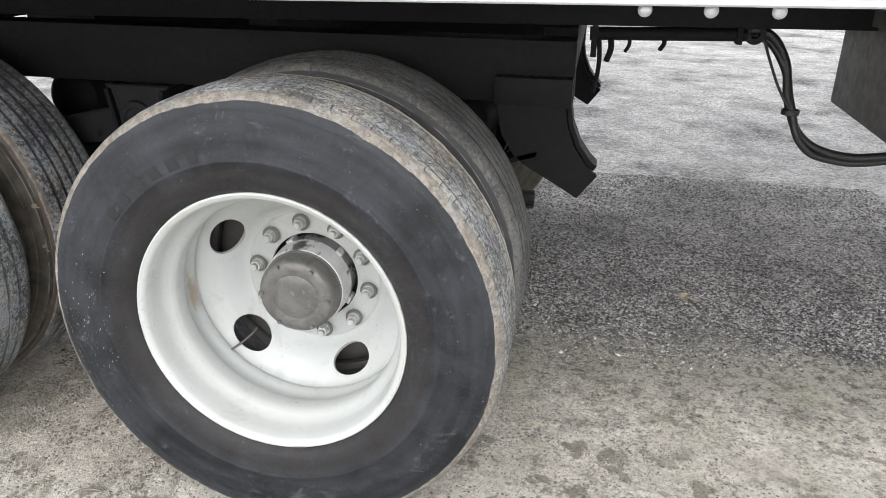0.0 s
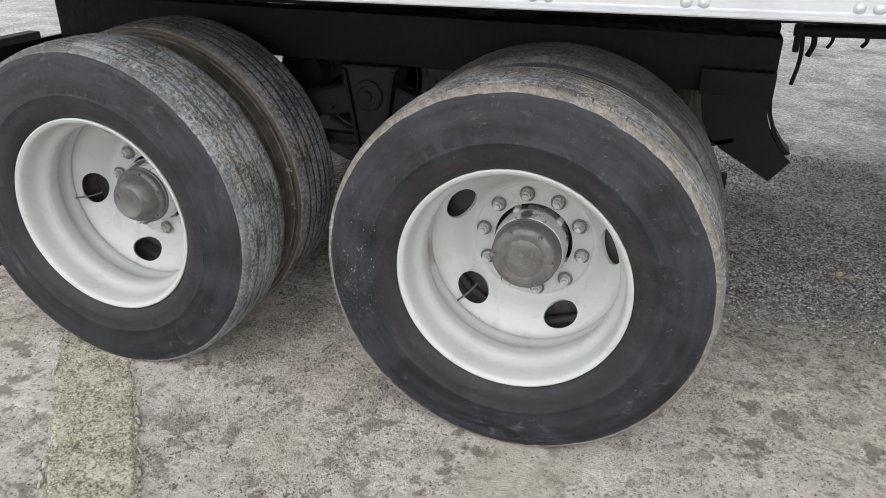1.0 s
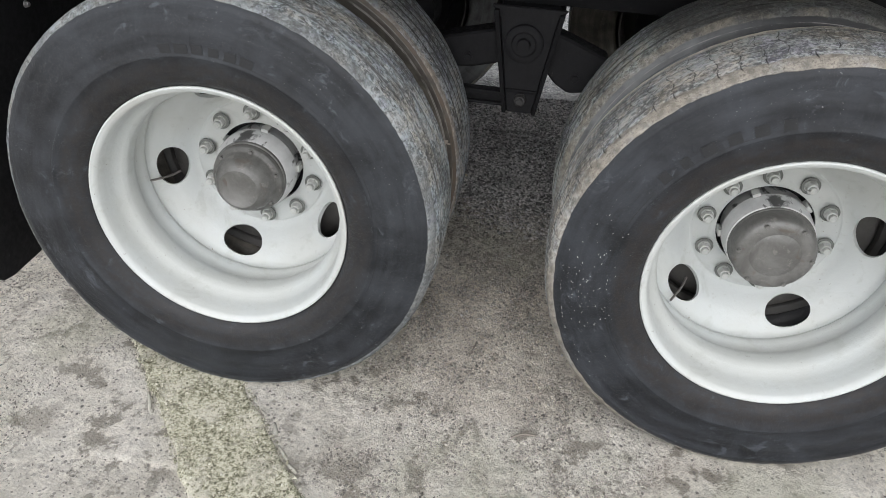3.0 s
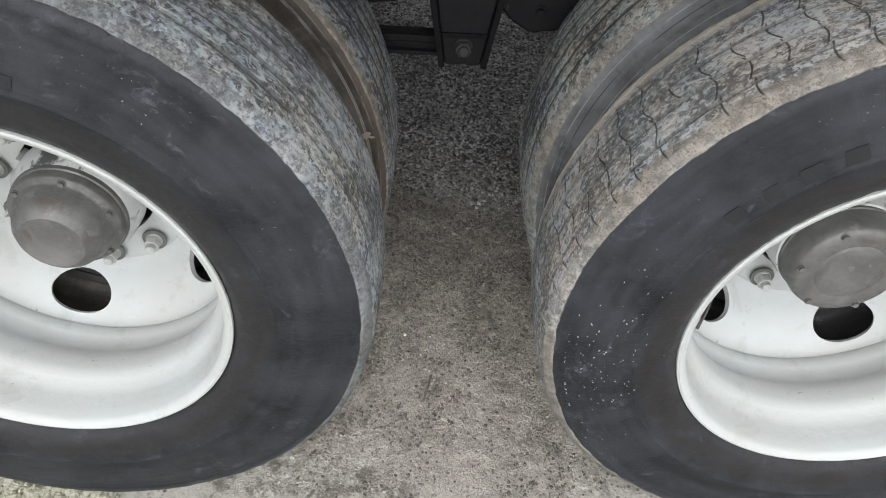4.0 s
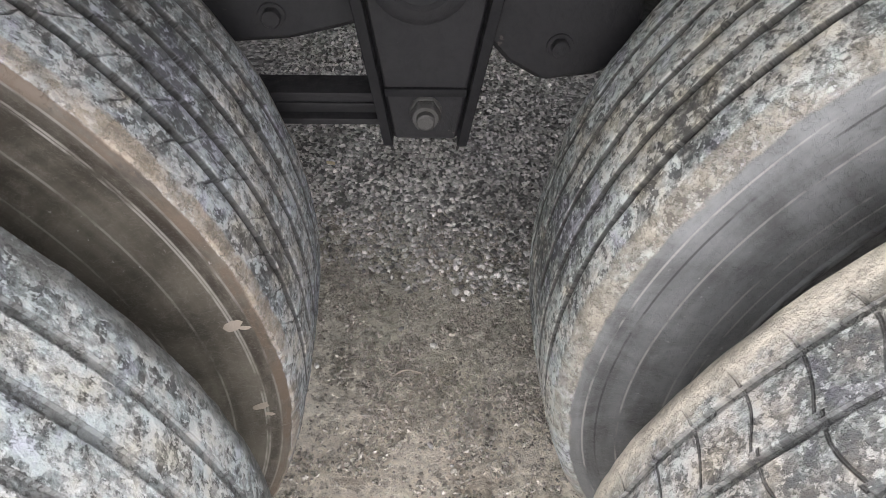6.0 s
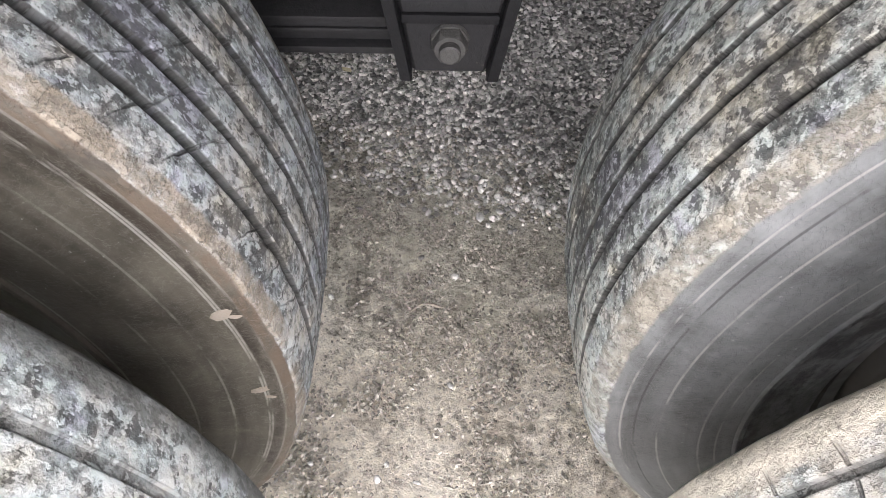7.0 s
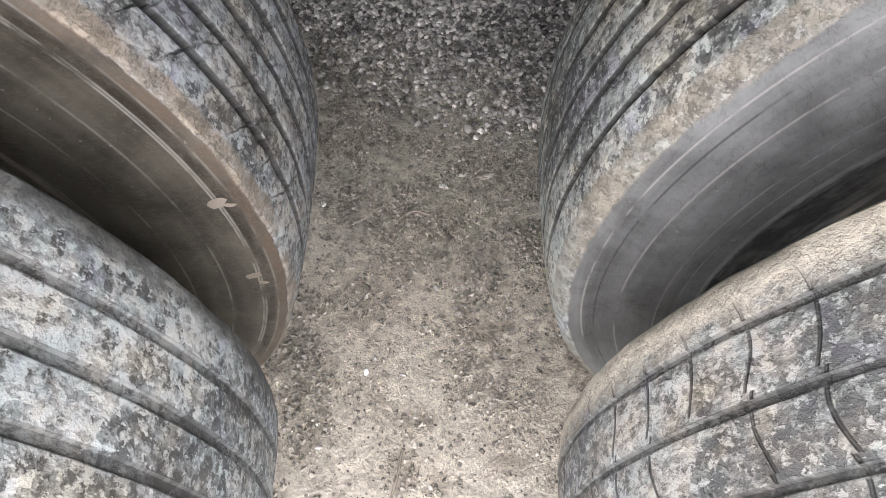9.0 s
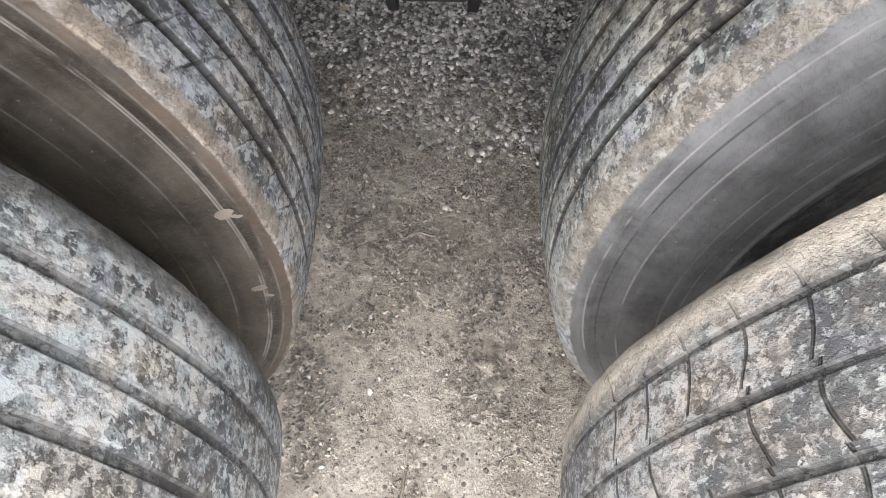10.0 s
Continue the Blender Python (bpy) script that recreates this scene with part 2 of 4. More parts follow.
def painted(name, colour, rough=0.4, wear=(0.2, 0.13, 0.08), amount=0.25, scale=6.0, metal=0.0, bump=0.0006, gloss=0.5):
    k = Nodes(name, rough, metal)
    k.b.inputs["Specular IOR Level"].default_value = gloss
    c = k.coord()
    stain = k.span(k.noise(c, scale, 5, 0.65), 0.5, 0.78)
    grime = k.noise(c, scale * 9, 4, 0.65)
    col = k.mix(k.math("MULTIPLY", stain, amount), colour, grey3(0.55, colour))
    chips = k.math("MULTIPLY", k.span(k.noise(c, scale * 5, 4, 0.7), 0.66, 0.72), amount)
    col = k.mix(chips, col, wear)
    return k.done(col, k.span(grime, 0.3, 0.7, rough - 0.08, rough + 0.15), grime, bump)


M_TYRE_RF = tyre_material("rubber_cracked_dusty", (0.41, 0.402, 0.385), (0.285, 0.258, 0.217), (0.0095, 0.0105, 0.0125), 0.75, (0.037, 0.041, 0.048), sipes=True, cover=0.75, rings=((0.372, -0.7),), edge_amount=0.92, least=0.45, rubbed=0.6, tan_in=(0.66, 0.605, 0.515), dark=0.095, section=SQUARE, bands=((0.2975, 0.352, (0.021, 0.0185, 0.0175)),), gap=0.035, torn=1.0)
M_TYRE_RR = tyre_material("rubber_muddy_ribbed", (0.38, 0.393, 0.394), (0.15, 0.154, 0.150), (0.0095, 0.0105, 0.0125), 0.75, (0.037, 0.041, 0.047), cover=0.85, edge_amount=0.75, least=0.45, rubbed=0.6, rings=((0.372, -0.7),), section=SQUARE, bands=((0.2975, 0.352, (0.022, 0.0205, 0.0200)),), gap=0.032, torn=0.5)
# this band darkens the sidewall near the bead: soft shadow put into the colour
M_TYRE_IF = tyre_material("rubber_inner_grey", (0.44, 0.444, 0.424), (0.29, 0.265, 0.222), (0.018, 0.018, 0.019), 1.0, (0.205, 0.212, 0.216), cover=0.85, rings=((0.385, 0.5), (0.40, 0.6), (0.436, 0.7), (0.456, -0.6), (0.468, 0.6)), edge_amount=0.8, gap=0.016, pale_arc=(9.0, 10.0), lit_arc=(8.9, 9.86), bands=((0.300, 0.368, (0.032, 0.032, 0.034)),), even=0.13, shade_mix=0.75)
M_TYRE_IR = tyre_material("rubber_inner_brown", (0.36, 0.367, 0.375), (0.255, 0.213, 0.168), (0.034, 0.030, 0.025), 0.85, (0.138, 0.127, 0.105), cover=0.85, cut=True, rings=((0.372, 0.4), (0.41, 0.35), (0.440, 0.4), (0.4690, 0.5), (0.4715, 0.45), (0.4830, 0.25), (0.4955, 0.45), (0.4975, -0.7)), edge_amount=0.8, gap=0.018, lit_arc=(9.40, 10.3), bands=((0.4835, 0.4975, (0.078, 0.058, 0.043)), (0.4725, 0.4815, (0.026, 0.021, 0.017))), section=SHARP)


def rim_material(name, stain=None):
    """Chalky white paint with yellowish stains, grey smudges and chips; stain is the place of a rust streak."""
    k = Nodes(name, 0.42)
    c = k.coord()
    col = k.mix(k.span(k.noise(c, 5, 5, 0.6), 0.40, 0.62), (0.445, 0.466, 0.456), (0.428, 0.440, 0.420))
    col = k.mix(k.span(k.noise(c, 13, 6, 0.68, 0.6), 0.54, 0.68, 0.0, 0.45), col, (0.34, 0.345, 0.32))
    col = k.mix(k.span(k.noise(c, 45, 5, 0.7), 0.60, 0.68, 0.0, 0.4), col, (0.34, 0.33, 0.31))
    chip = k.math("MULTIPLY", k.span(k.noise(c, 120, 3, 0.6), 0.70, 0.73), k.span(k.noise(c, 9, 3, 0.5), 0.48, 0.58))
    col = k.mix(k.math("MULTIPLY", chip, 0.8), col, (0.13, 0.09, 0.06))
    if stain:
        off = k.t.nodes.new("ShaderNodeVectorMath")
        off.operation = "SUBTRACT"
        k.put(off.inputs[0], c)
        off.inputs[1].default_value = stain
        gone = k.scaled(off.outputs[0], (1 / 0.040, 1 / 0.026, 1 / 0.072))
        size = k.t.nodes.new("ShaderNodeVectorMath")
        size.operation = "LENGTH"
        k.put(size.inputs[0], gone)
        far = k.math("ADD", size.outputs["Value"], k.math("MULTIPLY", k.math("SUBTRACT", k.noise(k.scaled(c, (1.0, 1.0, 0.35)), 60, 5, 0.7), 0.5), 1.6))
        col = k.mix(k.span(far, 0.95, 0.25, 0.0, 0.8), col, (0.235, 0.175, 0.11))
    return k.done(col, k.span(k.noise(c, 60, 4, 0.65), 0.3, 0.7, 0.34, 0.56), k.noise(c, 70, 5, 0.65), 0.0008)


M_WHITE = rim_material("white_rim_paint")
M_WHITE_RUST = rim_material("rust_streaked_rim_paint", (-0.268, 0.176, -0.028))
M_NUT = painted("grimy_nut_paint", (0.42, 0.428, 0.408), 0.45, (0.16, 0.14, 0.11), 0.6, 45.0)
M_BLACK = painted("black_chassis_paint", (0.008, 0.008, 0.009), 0.6, (0.04, 0.036, 0.032), 0.5, 8.0, bump=0.0012, gloss=0.12)
M_GREYSTEEL = painted("dusty_dark_steel", (0.013, 0.013, 0.0142), 0.62, (0.10, 0.09, 0.08), 0.45, 9.0, bump=0.0012, gloss=0.16)
M_DUSTYNUT = painted("dusty_nut_steel", (0.030, 0.0295, 0.029), 0.6, (0.14, 0.12, 0.10), 0.6, 30.0)
M_FLAP = painted("black_flap_rubber", (0.012, 0.012, 0.013), 0.62, (0.06, 0.06, 0.06), 0.4, 7.0, gloss=0.15)
M_ALU = painted("brushed_trailer_aluminium", (0.48, 0.50, 0.51), 0.42, (0.42, 0.42, 0.42), 0.3, 5.0, metal=0.55)
# unseen floor underside, pale so that it bounces light onto wheels and ground
M_FLOOR = painted("pale_bounce_floor", (0.72, 0.71, 0.69), 0.8, (0.2, 0.17, 0.13), 0.4, 5.0)
M_WASHER = painted("grimy_shaded_washer", (0.12, 0.125, 0.115), 0.5, (0.10, 0.09, 0.07), 0.8, 50.0)
M_BOLT = painted("worn_bolt_steel", (0.30, 0.30, 0.30), 0.45, (0.12, 0.08, 0.05), 0.6, 30.0, metal=0.6)
M_HOSE = painted("black_hose_rubber", (0.012, 0.012, 0.013), 0.45, (0.05, 0.05, 0.05), 0.4, 12.0)
M_BOX = painted("weathered_steel_box", (0.075, 0.072, 0.068), 0.55, (0.16, 0.12, 0.09), 0.6, 4.0)
M_VALVE = painted("valve_brass", (0.16, 0.15, 0.14), 0.4, (0.1, 0.1, 0.1), 0.5, 40.0, metal=0.7)


def hub_material():
    """Bright turned steel with black grease patches."""
    k = Nodes("greasy_bright_hub", 0.3, 0.15)
    c = k.coord()
    grease = k.span(k.noise(k.scaled(c, (1.0, 0.6, 1.0)), 16, 5, 0.6, 0.4), 0.57, 0.63)
    col = k.mix(k.math("MULTIPLY", grease, 0.9), k.mix(k.noise(c, 40, 4, 0.6), grey3(0.45), grey3(0.72)), grey3(0.03))
    return k.done(col, k.span(grease, 0.0, 1.0, 0.28, 0.5), k.noise(c, 90, 4, 0.6), 0.0006)


def cap_material():
    """Dull cast metal with pale rubbed patches, brownish dirt and oil stains."""
    k = Nodes("dull_cast_cap", 0.4, 0.15)
    c = k.coord()
    col = k.mix(k.span(k.noise(c, 14, 6, 0.68, 0.5), 0.36, 0.66), (0.088, 0.086, 0.081), (0.140, 0.138, 0.131))
    col = k.mix(k.span(k.noise(c, 34, 5, 0.7), 0.56, 0.66, 0.0, 0.5), col, (0.21, 0.20, 0.185))
    col = k.mix(k.span(k.noise(c, 22, 4, 0.65, 0.8), 0.60, 0.72, 0.0, 0.5), col, (0.085, 0.060, 0.042))
    return k.done(col, k.span(k.noise(c, 50, 4, 0.65), 0.3, 0.7, 0.30, 0.55), k.noise(c, 130, 4, 0.65), 0.0007)


M_HUB = hub_material()
M_CAP = cap_material()


def ground_material():
    k = Nodes("dirt_and_gravel", 0.9)
    c = k.coord()
    y = k.axis(c, 1)
    wob = k.math("MULTIPLY", k.math("SUBTRACT", k.noise(c, 2.2, 5, 0.65), 0.5), 0.7)
    skew = k.math("MULTIPLY", k.span(k.axis(c, 0), -0.45, 0.45, -0.14, 0.14), k.span(k.axis(c, 0), 0.5, 0.9, 1.0, 0.0))
    gravel = k.span(k.math("ADD", k.math("ADD", y, wob), skew), 0.90, 1.18)
    tone = k.axis(k.cells(c, 95, out="Color"), 0)
    stone = k.ramp(tone, [(0.0, grey3(0.03)), (0.35, grey3(0.11)), (0.65, grey3(0.28, (1.0, 0.99, 0.97))), (1.0, grey3(0.58, (1.0, 0.98, 0.96)))])
    sand = k.noise(c, 210, 5, 0.75)
    mid = k.noise(c, 26, 6, 0.7)
    dirt = k.mix(k.span(k.noise(c, 4, 5, 0.6), 0.35, 0.65), (0.73, 0.685, 0.60), (0.87, 0.825, 0.74))
    dirt = k.mix(k.span(mid, 0.47, 0.58, 0.0, 0.35), dirt, (0.40, 0.372, 0.322))
    dirt = k.mix(k.span(sand, 0.42, 0.55, 0.18, 0.0), dirt, (0.26, 0.235, 0.195))
    clump = k.span(k.noise(c, 62, 5, 0.72), 0.52, 0.60)
    clump = k.math("MULTIPLY", clump, k.span(k.noise(c, 7, 5, 0.65), 0.44, 0.58))
    dirt = k.mix(k.math("MULTIPLY", clump, 0.6), dirt, (0.15, 0.128, 0.095))
    pale = k.span(k.noise(c, 85, 4, 0.7), 0.58, 0.63)
    dirt = k.mix(k.math("MULTIPLY", pale, 0.4), dirt, (0.80, 0.775, 0.72))
    patch = k.span(k.noise(c, 11, 7, 0.68, 0.2), 0.525, 0.60)
    patch = k.math("MULTIPLY", patch, k.span(k.noise(c, 2.6, 4, 0.6), 0.40, 0.56, 0.25, 1.0))
    dirt = k.mix(k.math("MULTIPLY", patch, 0.75), dirt, (0.19, 0.165, 0.125))
    rust = k.span(k.noise(c, 3.1, 4, 0.6), 0.58, 0.72)
    dirt = k.mix(k.math("MULTIPLY", rust, 0.22), dirt, (0.36, 0.28, 0.22))
    x = k.axis(c, 0)
    away = k.math("ADD", k.math("POWER", k.math("DIVIDE", x, 0.55), 2.0), k.math("POWER", k.math("DIVIDE", k.math("SUBTRACT", y, 0.36), 0.42), 2.0))
    away = k.math("ADD", away, k.math("MULTIPLY", k.math("SUBTRACT", k.noise(c, 5, 6, 0.7), 0.5), 2.2))
    dirt = k.mix(k.span(away, 1.1, 0.3, 0.0, 0.35), dirt, (0.60, 0.515, 0.43))
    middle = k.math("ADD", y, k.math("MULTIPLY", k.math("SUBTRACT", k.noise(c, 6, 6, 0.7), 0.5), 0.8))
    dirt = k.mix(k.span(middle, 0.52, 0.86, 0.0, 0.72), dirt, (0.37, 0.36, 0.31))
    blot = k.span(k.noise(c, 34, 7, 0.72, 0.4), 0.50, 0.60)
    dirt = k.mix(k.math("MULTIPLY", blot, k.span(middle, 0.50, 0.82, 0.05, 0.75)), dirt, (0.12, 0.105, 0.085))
    bits = k.cells(c, 70, out="Color")
    fleck = k.math("MULTIPLY", k.span(k.cells(c, 70), 0.34, 0.22), k.math("GREATER_THAN", k.axis(bits, 0), 0.66))
    fleck = k.math("MULTIPLY", fleck, k.span(k.noise(c, 5, 4, 0.6), 0.40, 0.56))
    dirt = k.mix(k.math("MULTIPLY", fleck, 0.8), dirt, k.mix(k.axis(bits, 1), grey3(0.04), (0.22, 0.20, 0.17)))
    # gravel past the trailer's far side: open-sky brightness put into a paler colour
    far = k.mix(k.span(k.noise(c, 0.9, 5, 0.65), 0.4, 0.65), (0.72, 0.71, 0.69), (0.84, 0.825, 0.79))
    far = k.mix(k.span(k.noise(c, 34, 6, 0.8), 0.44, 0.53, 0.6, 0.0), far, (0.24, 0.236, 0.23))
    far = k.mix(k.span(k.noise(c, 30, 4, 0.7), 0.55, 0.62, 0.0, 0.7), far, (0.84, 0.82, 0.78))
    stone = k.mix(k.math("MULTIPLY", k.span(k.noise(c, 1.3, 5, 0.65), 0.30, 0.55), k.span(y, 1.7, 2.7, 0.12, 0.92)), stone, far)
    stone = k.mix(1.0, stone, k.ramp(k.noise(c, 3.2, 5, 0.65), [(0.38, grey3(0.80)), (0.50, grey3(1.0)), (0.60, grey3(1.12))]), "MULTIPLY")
    dirt = k.mix(k.span(k.noise(c, 2.1, 4, 0.6), 0.52, 0.66, 0.0, 0.45), dirt, (0.46, 0.45, 0.34))
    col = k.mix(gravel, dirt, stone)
    dome = k.math("SUBTRACT", 1.0, k.cells(c, 95))
    high = k.math("ADD", k.math("MULTIPLY", k.math("MULTIPLY", dome, gravel), 1.6), k.math("MULTIPLY", sand, 0.5))
    high = k.math("ADD", high, k.math("MULTIPLY", mid, 0.9))
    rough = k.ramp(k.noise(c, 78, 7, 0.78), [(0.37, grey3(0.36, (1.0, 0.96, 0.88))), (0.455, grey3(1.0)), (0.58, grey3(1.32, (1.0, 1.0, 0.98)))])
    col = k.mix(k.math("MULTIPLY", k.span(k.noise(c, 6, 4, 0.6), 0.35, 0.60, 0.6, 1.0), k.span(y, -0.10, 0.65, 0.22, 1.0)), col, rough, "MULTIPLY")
    high = k.math("ADD", high, k.math("MULTIPLY", k.noise(c, 78, 7, 0.78), 1.4))
    return k.done(col, 0.92, high, 0.011, 1.0)


def stone_material(name, stops):
    k = Nodes(name, 0.85)
    c = k.coord()
    col = k.ramp(k.island(), stops)
    fine = k.noise(c, 260, 3, 0.7)
    col = k.mix(k.span(fine, 0.3, 0.7, 0.0, 0.4), col, grey3(0.10))
    col = k.mix(1.0, col, k.ramp(k.noise(c, 3.2, 5, 0.65), [(0.38, grey3(0.72)), (0.50, grey3(1.05)), (0.60, grey3(1.15))]), "MULTIPLY")
    return k.done(col, 0.85, fine, 0.001)


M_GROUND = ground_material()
M_STONE = stone_material("grey_gravel", [(0.0, (0.05, 0.049, 0.047)), (0.25, (0.17, 0.166, 0.16)), (0.5, (0.36, 0.352, 0.338)), (0.8, (0.54, 0.527, 0.505)), (1.0, (0.72, 0.70, 0.67))])
M_GRIT = stone_material("dirt_grit", [(0.0, (0.07, 0.062, 0.052)), (0.35, (0.22, 0.20, 0.17)), (0.6, (0.36, 0.332, 0.29)), (1.0, (0.46, 0.428, 0.378))])
M_CRUMB = stone_material("soil_crumb", [(0.0, (0.10, 0.089, 0.073)), (0.30, (0.19, 0.173, 0.146)), (0.65, (0.33, 0.303, 0.262)), (1.0, (0.44, 0.405, 0.355))])
M_PATCH = stone_material("yellow_green_grit", [(0.0, (0.12, 0.11, 0.07)), (0.3, (0.30, 0.29, 0.20)), (0.75, (0.50, 0.48, 0.36)), (1.0, (0.62, 0.60, 0.50))])


def patch_material():
    k = Nodes("trench_fill", 0.92)
    c = k.coord()
    fine = k.noise(c, 120, 4, 0.7)
    col = k.ramp(k.math("ADD", k.math("MULTIPLY", fine, 0.7), k.math("MULTIPLY", k.noise(c, 14, 4, 0.6), 0.3)),
                 [(0.42, (0.10, 0.095, 0.06)), (0.49, (0.30, 0.29, 0.205)), (0.56, (0.54, 0.52, 0.41))])
    col = k.mix(k.span(k.noise(c, 9, 5, 0.7), 0.46, 0.62, 0.0, 0.6), col, (0.60, 0.57, 0.48))
    return k.done(col, 0.92, fine, 0.004, 0.9)


M_FILL = patch_material()
M_CLOD = painted("dried_mud", (0.47, 0.45, 0.39), 0.92, (0.4, 0.37, 0.3), 0.5, 40.0, bump=0.003, gloss=0.2)
M_DRY = painted("dry_plant", (0.46, 0.41, 0.27), 0.85, (0.25, 0.2, 0.1), 0.6, 80.0)
M_TWIG = painted("dark_twig", (0.20, 0.175, 0.145), 0.85, (0.2, 0.17, 0.13), 0.5, 90.0)


# ---- mesh helpers ----
def mesh_from(name, verts, faces, material, smooth=True):
    me = bpy.data.meshes.new(name)
    me.from_pydata([tuple(v) for v in verts], [], faces)
    me.materials.append(material)
    if smooth:
        me.polygons.foreach_set("use_smooth", [True] * len(me.polygons))
    me.update()
    return me


def finish(bm, name, material, smooth=False):
    bmesh.ops.recalc_face_normals(bm, faces=bm.faces)
    me = bpy.data.meshes.new(name)
    bm.to_mesh(me)
    bm.free()
    me.materials.append(material)
    if smooth:
        me.polygons.foreach_set("use_smooth", [True] * len(me.polygons))
        me.set_sharp_from_angle(angle=radians(38))
    return me


def part(name, me, parent, label="", m=None):
    ob = new(name, me)
    ob.parent = parent
    if m is not None:
        ob.matrix_basis = m
    if label:
        tagged(ob, label)
    return ob


def thing(name, label, category, m=None, group="", kind=""):
    ob = new(name)
    ob.empty_display_size = 0.1
    if m is not None:
        ob.matrix_basis = m
    return tagged(ob, label, category, group, kind)


def box(name, lo, hi, material, bevel=0.003):
    bm = bmesh.new()
    bmesh.ops.create_cube(bm, size=1.0)
    lo, hi = Vector(lo), Vector(hi)
    for v in bm.verts:
        v.co = Vector((lo[i] + hi[i]) / 2 + v.co[i] * (hi[i] - lo[i]) for i in range(3))
    if bevel:
        bmesh.ops.bevel(bm, geom=list(bm.edges), offset=bevel, segments=2, affect="EDGES", profile=0.6)
    return finish(bm, name, material, bevel > 0)


def slab(name, outline, y0, y1, material, bevel=0.003):
    """A plate: an outline of (x, z) corners, thick from y0 to y1."""
    bm = bmesh.new()
    face = bm.faces.new([bm.verts.new((x, y0, z)) for x, z in outline])
    made = bmesh.ops.extrude_face_region(bm, geom=[face])["geom"]
    for v in made:
        if isinstance(v, bmesh.types.BMVert):
            v.co.y = y1
    if bevel:
        bmesh.ops.bevel(bm, geom=list(bm.edges), offset=bevel, segments=1, affect="EDGES")
    return finish(bm, name, material, False)


def spun(name, profile, material, steps=64, closed=False, sharp=True):
    """A surface of revolution about the y axis, from (y, r) points."""
    n = len(profile)
    verts, faces = [], []
    for s in range(steps):
        a = 2 * math.pi * s / steps
        verts += [(r * math.sin(a), y, r * math.cos(a)) for y, r in profile]
    for s in range(steps):
        t = (s + 1) % steps
        for i in range(n if closed else n - 1):
            j = (i + 1) % n
            faces.append((s * n + i, s * n + j, t * n + j, t * n + i))
    me = mesh_from(name, verts, faces, material)
    bm = bmesh.new()
    bm.from_mesh(me)
    bmesh.ops.remove_doubles(bm, verts=bm.verts, dist=1e-5)
    bmesh.ops.recalc_face_normals(bm, faces=bm.faces)
    bm.to_mesh(me)
    bm.free()
    me.polygons.foreach_set("use_smooth", [True] * len(me.polygons))
    if sharp:
        me.set_sharp_from_angle(angle=radians(40))
    return me


def tube(name, points, radius, material, sides=10, smooth=True):
    """A round bar or hose along points, rounded by a spline."""
    cu = bpy.data.curves.new(name, "CURVE")
    cu.dimensions, cu.bevel_depth, cu.bevel_resolution, cu.use_fill_caps = "3D", radius, max(1, sides // 4), True
    sp = cu.splines.new("BEZIER" if smooth else "POLY")
    if smooth:
        sp.bezier_points.add(len(points) - 1)
        for b, p in zip(sp.bezier_points, points):
            b.co, b.handle_left_type, b.handle_right_type = p, "AUTO", "AUTO"
        sp.resolution_u = 8
    else:
        sp.points.add(len(points) - 1)
        for b, p in zip(sp.points, points):
            b.co = (*p, 1)
    cu.materials.append(material)
    holder = bpy.data.objects.new("tube", cu)
    scene.collection.objects.link(holder)
    dg = bpy.context.evaluated_depsgraph_get()
    dg.update()
    me = bpy.data.meshes.new_from_object(holder.evaluated_get(dg))
    me.name = name
    bpy.data.objects.remove(holder)
    if not me.materials:
        me.materials.append(material)
    me.polygons.foreach_set("use_smooth", [True] * len(me.polygons))
    return me


def fit_curve(p, table):
    xs, ys = zip(*table)
    return float(np.interp(p, xs, ys))


# ---- wheels ----
AXLE = 0.628      # half of the axle spacing
HUB = 0.497       # height of the axles
TILT = 0.77       # the trailer stands nose up by this many degrees


